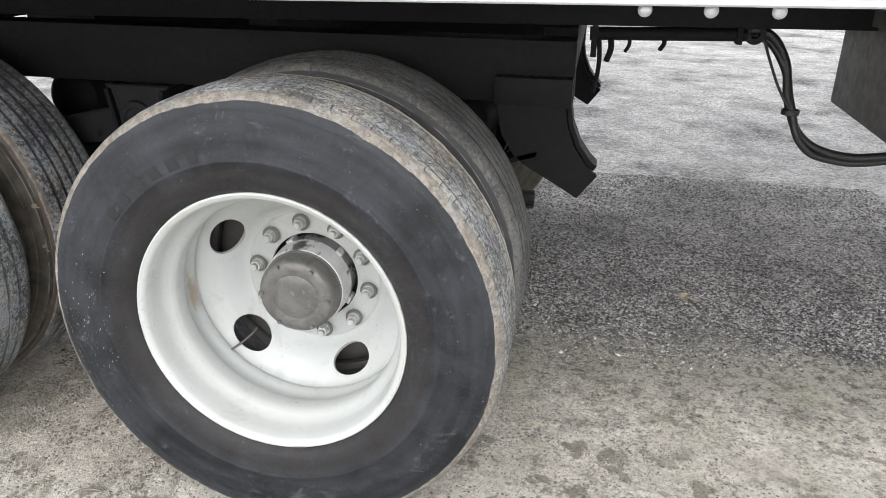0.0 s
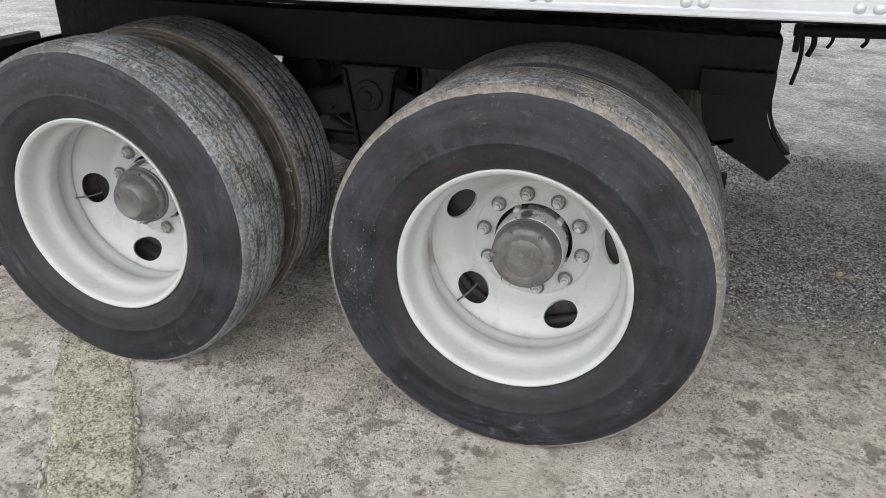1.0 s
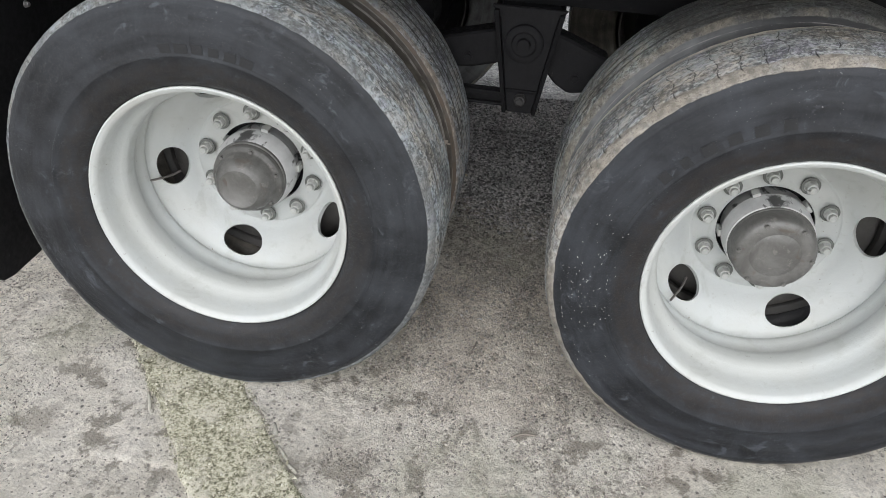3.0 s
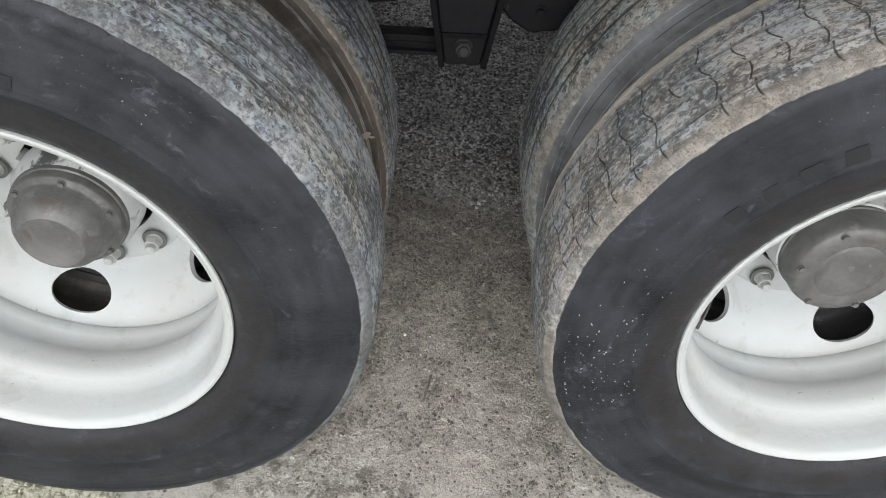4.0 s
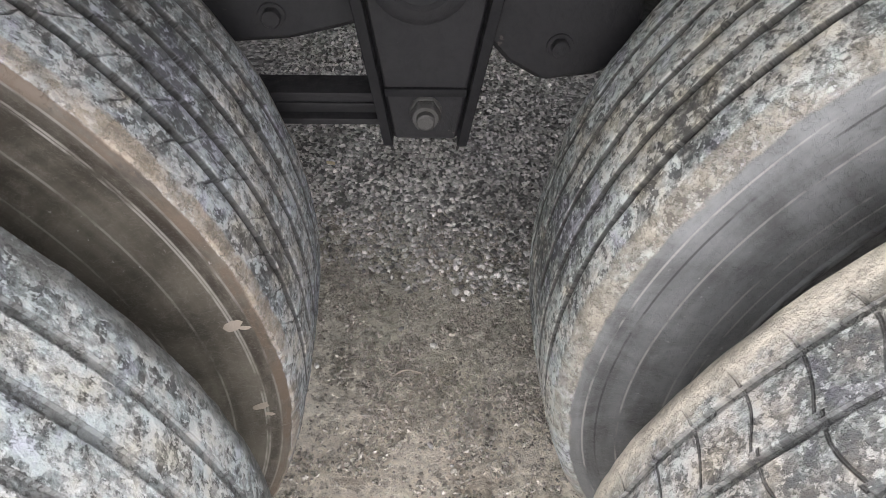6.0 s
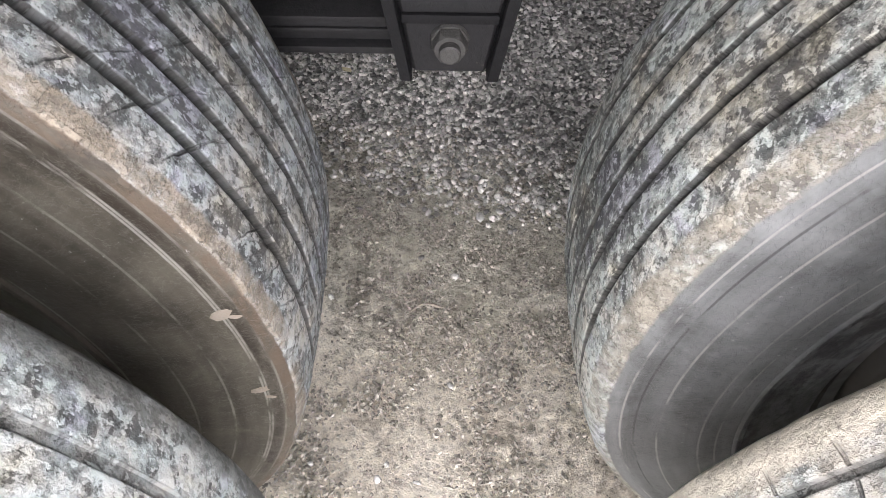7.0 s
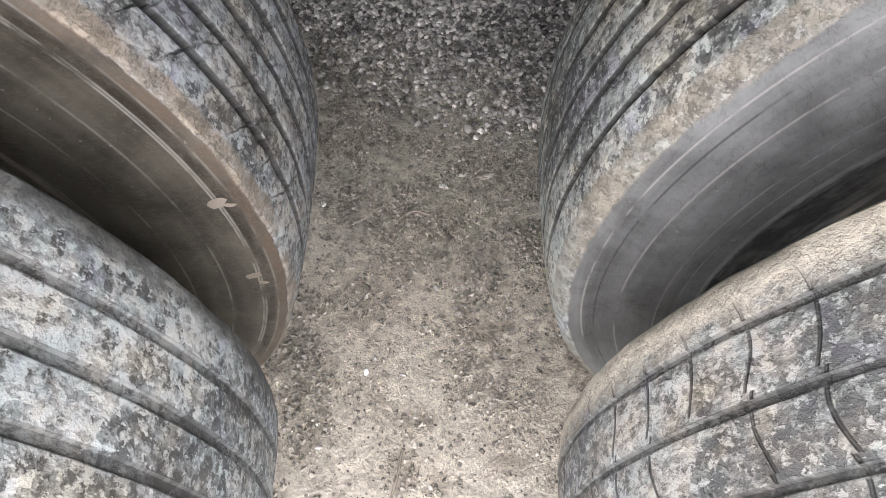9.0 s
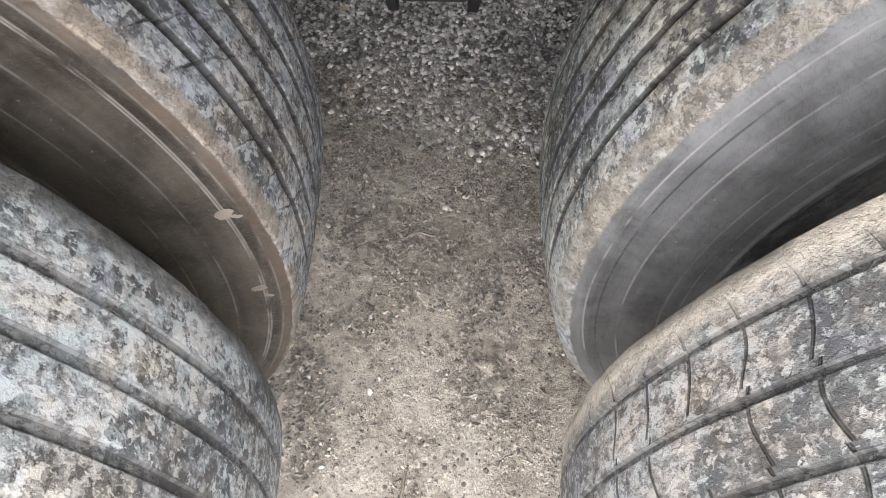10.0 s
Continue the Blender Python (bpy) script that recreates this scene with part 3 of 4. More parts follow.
def tyre_mesh(name, material, grooves, seed, width=0.007, depth=0.005, worn=0.5, steps=220, slim=1.0, crust=0.074, section=SECTION, chipped=0.0, lip=0.0, back=None):
    """A tyre about the y axis with its middle plane at y = 0: ribbed tread with worn grooves, flattened where it stands."""
    half = section
    back = back or section      # the section of the side that faces inwards

    def corner(d):
        kind = back if d > 0 else section
        return 0.496 if kind is SHARP else 0.485 if kind is SQUARE else 0.480

    side = [(-d, r) for d, r in half[::-1]] + [(d, r) for d, r in back[1:]]
    cuts = {}
    for g in grooves:
        # offset, depth, share of the darker groove colour
        for off, dep, dirt in ((-width - 0.0012, 0, 0), (-width, 0.1, 1), (-width * 0.75, 1, 1), (0.0, 1, 1), (width * 0.75, 1, 1), (width, 0.1, 1), (width + 0.0012, 0, 0)):
            cuts[round(g + off, 5)] = (dep, dirt)
    mids = sorted(set(list(cuts) + [m for m in np.arange(-0.1, 0.101, 0.02) if min([abs(m - g) for g in grooves] + [1]) > width * 1.5]))
    line = [(d, r, (0, 0)) for d, r in side if d <= -0.105] + [(m, fit_curve(abs(m), (back if m > 0 else half)[:5]), cuts.get(round(m, 5), (0, 0))) for m in mids] + [(d, r, (0, 0)) for d, r in side if d >= 0.105]
    n = len(line)
    arc = [0.0]
    for (d0, r0, _), (d1, r1, _) in zip(line, line[1:]):
        arc.append(arc[-1] + math.hypot(d1 - d0, r1 - r0))
    verts, tread, groove, beside, shoulder, inside = [], [], [], [], [], []
    for s in range(steps):
        a = 2 * math.pi * s / steps
        for d, r, (g, dirt) in line:
            wear = 0.5 + 0.9 * noise.noise((6 * math.sin(a) + seed, 6 * math.cos(a), d * 9))
            keep = min(1.0, max(0.06, 1.0 - worn * wear * 1.3)) if dirt else 0.0
            bump = 0.0016 * noise.noise((22 * math.sin(a), 22 * math.cos(a) + seed, d * 40)) if abs(d) < 0.118 and not dirt else 0.0
            nick = 0.0
            if 0.108 < abs(d) < 0.126:
                nick = -chipped * max(0.0, noise.noise((40 * math.sin(a), 40 * math.cos(a) + 3 * seed, d * 6)))
            rr = r - g * depth * keep + bump + nick
            x, y, z = rr * math.sin(a), d, rr * math.cos(a)
            floor = -HUB + 0.002
            if z < floor + 0.05:
                sag = max(0.0, floor + 0.05 - z)
                if abs(d) > 0.115 and r > 0.36:
                    y += math.copysign(0.006 * sag / 0.06, d)
                z = max(z, floor)
            verts.append((x, y * slim, z))
            tread.append(min(1.0, max(0.0, (r - corner(d)) / (0.020 if section is SECTION else 0.010))) if abs(d) > 0.1 else 1.0)
            groove.append(dirt * keep)
            shoulder.append(min(1.0, max(0.0, (abs(d) - crust) / 0.022)) * min(1.0, max(0.0, (r - (lip or (0.485 if section is SECTION else corner(d) - 0.001))) / 0.010)))
            inside.append(min(1.0, max(0.0, (d - 0.078) / 0.006)))
            beside.append(1.0 if grooves[0] - 0.026 < d < grooves[0] else 0.45 if any(abs(d - q) < 0.012 for q in grooves) else 0.0)
    faces, uvs = [], []
    for s in range(steps):
        t = (s + 1) % steps
        for i in range(n - 1):
            faces.append((s * n + i, t * n + i, t * n + i + 1, s * n + i + 1))
            u0, u1 = s * 0.51 * 2 * math.pi / steps + seed, (s + 1) * 0.51 * 2 * math.pi / steps + seed
            uvs += [u0, arc[i], u1, arc[i], u1, arc[i + 1], u0, arc[i + 1]]
    me = mesh_from(name, verts, faces, material)
    me.set_sharp_from_angle(angle=radians(30))
    layer = me.uv_layers.new(name="UVMap")
    layer.data.foreach_set("uv", uvs)
    for key, values in (("tread", tread), ("groove", groove), ("groove_side", beside), ("shoulder", shoulder), ("inside", inside)):
        me.attributes.new(key, "FLOAT", "POINT").data.foreach_set("value", values)
    return me


DISC = [(0.100, 0.2775), (0.1655, 0.2775), (0.1675, 0.2782), (0.1705, 0.2808), (0.1735, 0.2812), (0.180, 0.2795), (0.187, 0.2745), (0.194, 0.2665), (0.20, 0.2595), (0.225, 0.2345), (0.25, 0.2155), (0.262, 0.2085), (0.270, 0.2055), (0.2785, 0.2055)]


def rim_mesh(name, phase, material):
    """The dished steel wheel: rolled flange, barrel with its well, disc with five hand holes. Outer edge at y = 0."""
    bm = bmesh.new()
    barrel = [(0.0035, 0.2905), (0.0, 0.2955), (-0.0025, 0.300), (-0.0015, 0.3035), (0.002, 0.3045), (0.005, 0.302), (0.008, 0.298), (0.012, 0.292)]
    inner = [(0.0035, 0.2905), (0.010, 0.2875), (0.030, 0.2845), (0.050, 0.2825), (0.064, 0.279), (0.076, 0.270), (0.086, 0.2635), (0.096, 0.2615), (0.118, 0.2615), (0.130, 0.2645), (0.142, 0.272), (0.154, 0.2775),
             (0.172, 0.2785), (0.179, 0.2755), (0.187, 0.2728), (0.196, 0.2732), (0.2025, 0.2760), (0.2065, 0.2785), (0.236, 0.290)]
    steps = 120

    def ring(profile):
        rows = []
        for s in range(steps):
            a = 2 * math.pi * s / steps
            rows.append([bm.verts.new((r * math.sin(a), y, r * math.cos(a))) for y, r in profile])
        for s in range(steps):
            t = rows[(s + 1) % steps]
            for i in range(len(profile) - 1):
                bm.faces.new((rows[s][i], t[i], t[i + 1], rows[s][i + 1]))

    ring(barrel[::-1])
    ring(inner)
    ring([(0.012, 0.292), (0.05, 0.288), (0.09, 0.266), (0.125, 0.266), (0.15, 0.282), (0.236, 0.293), (0.236, 0.290)])

    # disc: five sectors, each with an oval hole
    def at(r, a):
        return (r * math.sin(a), fit_curve(r, DISC), r * math.cos(a))

    r1, r2, rh = 0.172, 0.2785, 0.2245
    disc = bmesh.new()
    q = 14
    for h in range(5):
        mid = phase + 2 * math.pi * (h + 0.75) / 5
        edge = []
        w = math.pi / 5
        edge += [(r1, -w + 2 * w * i / q) for i in range(q)]
        edge += [(r1 + (r2 - r1) * i / q, w) for i in range(q)]
        edge += [(r2, w - 2 * w * i / q) for i in range(q)]
        edge += [(r2 - (r2 - r1) * i / q, -w) for i in range(q)]
        loops = []
        for f in (0.0, 0.08, 0.22, 0.45, 0.72, 1.0):
            row = []
            for r, a in edge:
                ang = math.atan2(r - rh, a * rh * 0.72)
                hr, ha = rh + 0.0315 * math.sin(ang), 0.052 * math.cos(ang) / rh
                row.append(disc.verts.new(at(hr + (r - hr) * f, mid + ha + (a - ha) * f)))
            loops.append(row)
        for a, b in zip(loops, loops[1:]):
            for i in range(len(a)):
                j = (i + 1) % len(a)
                disc.faces.new((a[i], a[j], b[j], b[i]))
    rows = []
    for s in range(140):
        a = phase + 2 * math.pi * s / 140
        rows.append([disc.verts.new(at(r, a)) for r in (0.1115, 0.126, 0.148, 0.1655, 0.1675, 0.1705, 0.172)])
    for s in range(140):
        t = rows[(s + 1) % 140]
        for i in range(6):
            disc.faces.new((rows[s][i], rows[s][i + 1], t[i + 1], t[i]))
    bmesh.ops.remove_doubles(disc, verts=disc.verts, dist=0.0004)
    bmesh.ops.recalc_face_normals(disc, faces=disc.faces)
    if sum(f.normal.y for f in disc.faces) > 0:
        bmesh.ops.reverse_faces(disc, faces=disc.faces)
    bmesh.ops.solidify(disc, geom=list(disc.faces), thickness=0.010)
    tmp = bpy.data.meshes.new("tmp")
    disc.to_mesh(tmp)
    disc.free()
    bm.from_mesh(tmp)
    bpy.data.meshes.remove(tmp)
    bmesh.ops.remove_doubles(bm, verts=bm.verts, dist=0.00005)
    return finish(bm, name, material, True)


def nut_mesh(name, material):
    """A flanged hex nut with the stud's end, about the y axis, facing -y."""
    bm = bmesh.new()
    rows = []
    for y, r, hexed in ((0.0, 0.0200, 0), (-0.0035, 0.0198, 0), (-0.007, 0.0182, 0), (-0.007, 0.0185, 1), (-0.025, 0.0185, 1), (-0.028, 0.0155, 0), (-0.028, 0.0110, 0), (-0.040, 0.0110, 0), (-0.042, 0.009, 0)):
        row = []
        for s in range(24):
            a = 2 * math.pi * s / 24
            k = r
            if hexed:
                b = (a + math.pi / 6) % (math.pi / 3) - math.pi / 6
                k = r * math.cos(math.pi / 6) / math.cos(b)
            row.append(bm.verts.new((k * math.sin(a), y, k * math.cos(a))))
        rows.append(row)
    for a, b in zip(rows, rows[1:]):
        for i in range(24):
            bm.faces.new((a[i], a[(i + 1) % 24], b[(i + 1) % 24], b[i]))
    bm.faces.new(rows[-1])
    return finish(bm, name, material, True)


NUT = nut_mesh("lug_nut", M_NUT)
WASHER = spun("washer", [(0.0012, 0.012), (-0.0022, 0.012), (-0.0022, 0.0205), (-0.0012, 0.0215), (0.0012, 0.0215)], M_WASHER, 24)
PILOT = box("pilot_pad", (-0.009, 0.252, 0.0995), (0.009, 0.285, 0.1095), M_NUT, 0.001)


def bolt_mesh(name, r, h, material):
    """A hex bolt head on a washer, facing -y."""
    bm = bmesh.new()
    rows = []
    for y, k, hexed in ((0.0, r * 1.35, 0), (-h * 0.2, r * 1.3, 0), (-h * 0.2, r, 1), (-h * 0.9, r, 1), (-h, r * 0.82, 0)):
        row = []
        for s in range(18):
            a = 2 * math.pi * s / 18
            b = (a + math.pi / 6) % (math.pi / 3) - math.pi / 6
            q = k * (math.cos(math.pi / 6) / math.cos(b) if hexed else 1)
            row.append(bm.verts.new((q * math.sin(a), y, q * math.cos(a))))
        rows.append(row)
    for a, b in zip(rows, rows[1:]):
        for i in range(18):
            bm.faces.new((a[i], a[(i + 1) % 18], b[(i + 1) % 18], b[i]))
    bm.faces.new(rows[-1])
    return finish(bm, name, material, True)


CAP_BOLT = bolt_mesh("cap_bolt", 0.0065, 0.006, M_CAP)
BIG_BOLT = bolt_mesh("bolt_head", 0.021, 0.022, M_GREYSTEEL)
HANGER_NUT = nut_mesh("hanger_nut", M_DUSTYNUT)


def outer_wheel(name, label, x, phase, tyre, valve_at, stepped, middle):
    w = thing(name, label, "wheel", pose(x, 0, HUB), "trailer wheels")
    t = part("tyre", tyre, w, m=pose(0, middle, 0))
    rim = part("rim", rim_mesh("rim", phase, M_WHITE if stepped else M_WHITE_RUST), w, "white painted steel rim with five hand holes")
    for i in range(10):
        a = phase + 2 * math.pi * i / 10
        seat = pose(0.142875 * math.sin(a), 0.2675, 0.142875 * math.cos(a))
        part("lug_nut", NUT, rim, m=seat @ Matrix.Diagonal((0.77, 0.72, 0.77, 1.0)))
        # washers coloured dark to draw the shade crescents behind the nuts
        part("washer", WASHER, rim, "grimy round washer, the nut's shade put into its dark colour", seat)
    a = valve_at
    stem = [(0.215 * math.sin(a), 0.250, 0.215 * math.cos(a)), (0.232 * math.sin(a), 0.222, 0.232 * math.cos(a)), (0.262 * math.sin(a + 0.03), 0.180, 0.262 * math.cos(a + 0.03))]
    part("valve_stem", tube("valve_stem", stem, 0.003, M_VALVE), rim, "thin metal valve stem")
    hub = part("hub", spun("hub", [(0.30, 0.0), (0.30, 0.0985), (0.262, 0.0985), (0.257, 0.1025), (0.250, 0.1020), (0.225, 0.1010), (0.205, 0.0915 if stepped else 0.0985), (0.200, 0.089 if stepped else 0.093), (0.2, 0.0)], M_HUB), w, "worn bright metal hub barrel")
    for i in range(5):
        part("pilot_pad", PILOT, hub, m=pose(0, 0, 0, 0, math.degrees(phase) + 18 + 72 * i, 0))
    if stepped:
        prof = [(0.215, 0.0), (0.215, 0.092), (0.198, 0.092), (0.196, 0.0895), (0.184, 0.089), (0.180, 0.0865), (0.1765, 0.080), (0.172, 0.0765), (0.158, 0.0725), (0.143, 0.066), (0.134, 0.0580), (0.1295, 0.0525), (0.1270, 0.0495), (0.1275, 0.0455), (0.1295, 0.043), (0.1295, 0.0)]
    else:
        prof = [(0.215, 0.0), (0.215, 0.096), (0.198, 0.096), (0.196, 0.0940), (0.168, 0.0925), (0.157, 0.0890), (0.1515, 0.082), (0.1495, 0.066), (0.1515, 0.055), (0.1495, 0.052), (0.1485, 0.030), (0.1475, 0.0)]
    cap = part("hub_cap", spun("hub_cap", prof, M_CAP), w, "dull grey cast hub cap")
    for i in range(6):
        a = phase + 0.3 + 2 * math.pi * i / 6
        part("cap_bolt", CAP_BOLT, cap, m=pose(0.0805 * math.sin(a), 0.177 if stepped else 0.1515, 0.0805 * math.cos(a)) @ Matrix.Scale(0.8, 4))
    return w, t


def inner_wheel(name, label, x, tyre):
    w = thing(name, label, "wheel", pose(x, 0.332, HUB), "trailer wheels")
    part("tyre", tyre, w, m=pose(0, 0.108, 0))
    # rim likely white as well; its dark colour stands in for deep shade
    part("rim", spun("rim", [(0.003, 0.286), (-0.001, 0.300), (0.002, 0.3045), (0.008, 0.298), (0.014, 0.290), (0.05, 0.286), (0.09, 0.272), (0.125, 0.272), (0.15, 0.282), (0.236, 0.293),
                                 (0.236, 0.286), (0.15, 0.276), (0.12, 0.266), (0.09, 0.266), (0.06, 0.279), (0.02, 0.283), (-0.02, 0.255), (-0.035, 0.2), (-0.042, 0.165), (-0.042, 0.115), (-0.03, 0.113)], M_BOX), w, "inner rim with its deep shade put into a dark colour")
    part("brake_drum", spun("brake_drum", [(-0.03, 0.0), (-0.03, 0.19), (0.0, 0.205), (0.2, 0.21), (0.21, 0.222), (0.235, 0.222), (0.235, 0.0)], M_BLACK), w, "black cast brake drum")
    return w


PH_F, PH_R = radians(-45.05), radians(-4.55)
front_outer, _ = outer_wheel("outer_front_wheel", "white steel trailer wheel with cracked dusty tyre, outer of a pair", AXLE, PH_F,
                             tyre_mesh("tyre_front_outer", M_TYRE_RF, (-0.0765, -0.026, 0.025, 0.0755), 3, 0.0034, 0.004, 0.4, slim=0.84, crust=0.088, section=SQUARE, chipped=0.003, back=SHARP), PH_F + radians(36 * 7.5), False, 0.092)
rear_outer, _ = outer_wheel("outer_rear_wheel", "white steel trailer wheel with mud-spattered ribbed tyre, outer of a pair", -AXLE, PH_R,
                            tyre_mesh("tyre_rear_outer", M_TYRE_RR, (-0.060, -0.0175, 0.025, 0.067), 5, 0.0046, 0.0034, 0.4, slim=0.92, crust=0.090, section=SQUARE, chipped=0.0025, back=SHARP), PH_R + radians(36 * 7.5) - 0.1, True, 0.103)
front_inner = inner_wheel("inner_front_wheel", "inner trailer wheel with grey dusty ribbed tyre", AXLE,
                          tyre_mesh("tyre_front_inner", M_TYRE_IF, (-0.076, -0.040, -0.006, 0.032, 0.07), 7, 0.0034, 0.009, 0.0, crust=0.094))
rear_inner = inner_wheel("inner_rear_wheel", "inner trailer wheel with brown dusty ribbed tyre", -AXLE,
                         tyre_mesh("tyre_rear_inner", M_TYRE_IR, (-0.070, -0.033, 0.003, 0.038, 0.073), 9, 0.0044, 0.010, 0.0, crust=0.094, section=SHARP, lip=0.4960))
for w, x, y in ((front_outer, AXLE, 0.0), (rear_outer, -AXLE, 0.0), (front_inner, AXLE, 0.332), (rear_inner, -AXLE, 0.332)):
    copy_thing(w, pose(-x, 2.54 - y, HUB, 0, 0, 180))

M_LETTER = painted("raised_rubber", (0.008, 0.009, 0.011), 0.5, (0.16, 0.16, 0.16), 0.9, 70.0)
M_SPECK = painted("dried_paint", (0.30, 0.30, 0.285), 0.7, (0.3, 0.3, 0.3), 0.4, 80.0)
M_SMEAR = painted("pinkish_paint", (0.235, 0.205, 0.175), 0.7, (0.15, 0.12, 0.10), 0.8, 60.0)


def side_y(r, slim, section=SQUARE):
    """Distance of the sidewall from the tyre's middle plane."""
    pts = sorted((b, a) for a, b in section)
    return fit_curve(r, pts) * slim


def sidewall_bars(tyre, angles, r0, r1, slim):
    """Raised lettering worn past reading, as plain bars in low relief."""
    rb = random.Random(len(angles) + int(slim * 100))
    for a in angles:
        verts, faces = [], []
        w = radians(rb.uniform(1.5, 2.3))
        for lift in (-0.0005, 0.0009):
            for r, da in ((r0, -w), (r0, w), (r1, w * 0.9), (r1, -w * 0.9)):
                verts.append((r * math.sin(a + da), -side_y(r, slim) - lift, r * math.cos(a + da)))
        faces = [(4, 5, 6, 7), (0, 1, 5, 4), (1, 2, 6, 5), (2, 3, 7, 6), (3, 0, 4, 7)]
        part("raised_bar", mesh_from("raised_bar", verts, faces, M_LETTER, False), tyre)


def blotches(name, tyre, spots, material, label, seed, slim, section=SQUARE):
    """Flat dried splashes on a sidewall, each a thin uneven blob: spots of (angle, radius, half length, half height)."""
    rr = random.Random(seed)
    for a, r, w, h in spots:
        verts, faces = [], []
        n, base = 9, 0
        tilt = rr.uniform(-0.6, 0.6)
        for i in range(n):
            q = 2 * math.pi * i / n
            p, o = w * math.cos(q) * rr.uniform(0.7, 1.2), h * math.sin(q) * rr.uniform(0.7, 1.2)
            p, o = p * math.cos(tilt) - o * math.sin(tilt), p * math.sin(tilt) + o * math.cos(tilt)
            verts.append(((r + o) * math.sin(a + p / r), -side_y(r + o, slim, section) - 0.0007, (r + o) * math.cos(a + p / r)))
        verts.append((r * math.sin(a), -side_y(r, slim, section) - 0.0012, r * math.cos(a)))
        faces += [(base + i, base + (i + 1) % n, base + n) for i in range(n)]
        part(name, mesh_from(name, verts, faces, material), tyre, label)


rr = random.Random(4)
tyre_f, tyre_r = front_outer.children[0], rear_outer.children[0]
for ob in front_outer.children:
    if ob.name.startswith("tyre"):
        tyre_f = ob
for ob in rear_outer.children:
    if ob.name.startswith("tyre"):
        tyre_r = ob
for ob in rear_inner.children:
    if ob.name.startswith("tyre"):
        tyre_i = ob
sidewall_bars(tyre_f, [radians(x) for x in (-52, -45, -38, -31, -24, -17)], 0.381, 0.404, 0.84)
sidewall_bars(tyre_r, [radians(x) for x in (-8, -3, 2, 7, 12, 17)], 0.381, 0.400, 0.92)
blotches("paint_speck", tyre_f, [(radians(rr.gauss(-97, 12)), min(0.472, max(0.33, rr.gauss(0.43, 0.04))), rr.uniform(0.0007, 0.0026), rr.uniform(0.0005, 0.0013)) for _ in range(90)], M_SPECK, "pale dried paint speck", 5, 0.84)
blotches("paint_smear", tyre_i, [(radians(77.6), 0.4790, 0.0055, 0.0105), (radians(78.2), 0.4870, 0.0026, 0.0050), (radians(91.4), 0.4740, 0.0050, 0.0105), (radians(93.0), 0.4820, 0.0030, 0.0050)], M_SMEAR, "pinkish dried paint smear", 6, 1.0, SHARP)

# ---- trailer ----
trailer = thing("semi_trailer", "box trailer with bright aluminium bottom rail and black underframe", "trailer", pose(0, 0, 0, 0, -TILT, 0))
X0, X1 = -3.15, 9.0
# bottom rail: an extrusion with a lower lip, its section in (y, z)
sec = [(-0.012, 1.158), (-0.036, 1.158), (-0.038, 1.161), (-0.038, 1.168), (-0.033, 1.172), (-0.030, 1.176), (-0.030, 1.262), (-0.034, 1.268), (-0.034, 1.315), (-0.012, 1.315)]
bm = bmesh.new()
ends = [[bm.verts.new((x, y, z)) for y, z in sec] for x in (X0, X1)]
for i in range(len(sec)):
    j = (i + 1) % len(sec)
    bm.faces.new((ends[0][i], ends[0][j], ends[1][j], ends[1][i]))
bm.faces.new(ends[0])
bm.faces.new(ends[1][::-1])
part("bottom_rail", finish(bm, "bottom_rail", M_ALU), trailer, "bright riveted aluminium bottom rail")
# unseen box body above the rail, built up to block the sky's light
part("side_panel", box("side_panel", (X0, -0.028, 1.3155), (X1, 0.0, 4.0), M_ALU, 0.0), trailer, "white aluminium side panel")
part("far_side_panel", box("far_side_panel", (X0, 2.54, 1.158), (X1, 2.57, 4.0), M_ALU, 0.0), trailer)
part("roof", box("roof", (X0, -0.03, 4.0), (X1, 2.57, 4.03), M_ALU, 0.0), trailer)
part("rear_door", box("rear_door", (X0 - 0.03, -0.03, 1.158), (X0, 2.57, 4.0), M_ALU, 0.0), trailer)
part("front_wall", box("front_wall", (X1, -0.03, 1.158), (X1 + 0.03, 2.57, 4.0), M_ALU, 0.0), trailer)
part("floor", box("floor", (X0, -0.011, 1.185), (X1, 2.54, 1.225), M_FLOOR, 0.0), trailer, "unseen trailer floor underside, made pale to bounce light down")
RIVET = spun("rivet", [(-0.0065, 0.0), (-0.006, 0.005), (-0.0035, 0.0095), (0.0, 0.0115)], M_ALU, 16)
for i in range(-10, 12):
    for dx in (-0.0165, 0.0165):
        part("rivet", RIVET, trailer, m=pose(0.378 + 0.3045 * i + dx, -0.030, 1.184))
    part("rivet", RIVET, trailer, m=pose(0.528 + 0.3045 * i, -0.034, 1.29))
for i in range(3):
    part("lip_rivet", RIVET, trailer, "pale round rivet head under the rail", pose(1.347 + 0.101 * i, -0.0125, 1.150))
for y in (0.675, 1.805):
    part("body_rail", box("body_rail", (X0, y, 1.05), (X1, y + 0.06, 1.184), M_BLACK, 0.004), trailer, "black longitudinal floor rail")
beam = slab("crossmember", [(-0.025, 1.125), (0.025, 1.125), (0.025, 1.131), (0.004, 1.133), (0.004, 1.176), (0.025, 1.178), (0.025, 1.184), (-0.025, 1.184), (-0.025, 1.178), (-0.004, 1.176), (-0.004, 1.133), (-0.025, 1.131)], 0.74, 1.80, M_BLACK, 0)
for i in range(40):
    part("crossmember", beam, trailer, m=pose(-3.0 + 0.3045 * i, 0, 0))

# ---- sliding underframe with its hangers ----
frame_thing = thing("suspension_frame", "black steel tandem suspension frame under the trailer", "suspension")
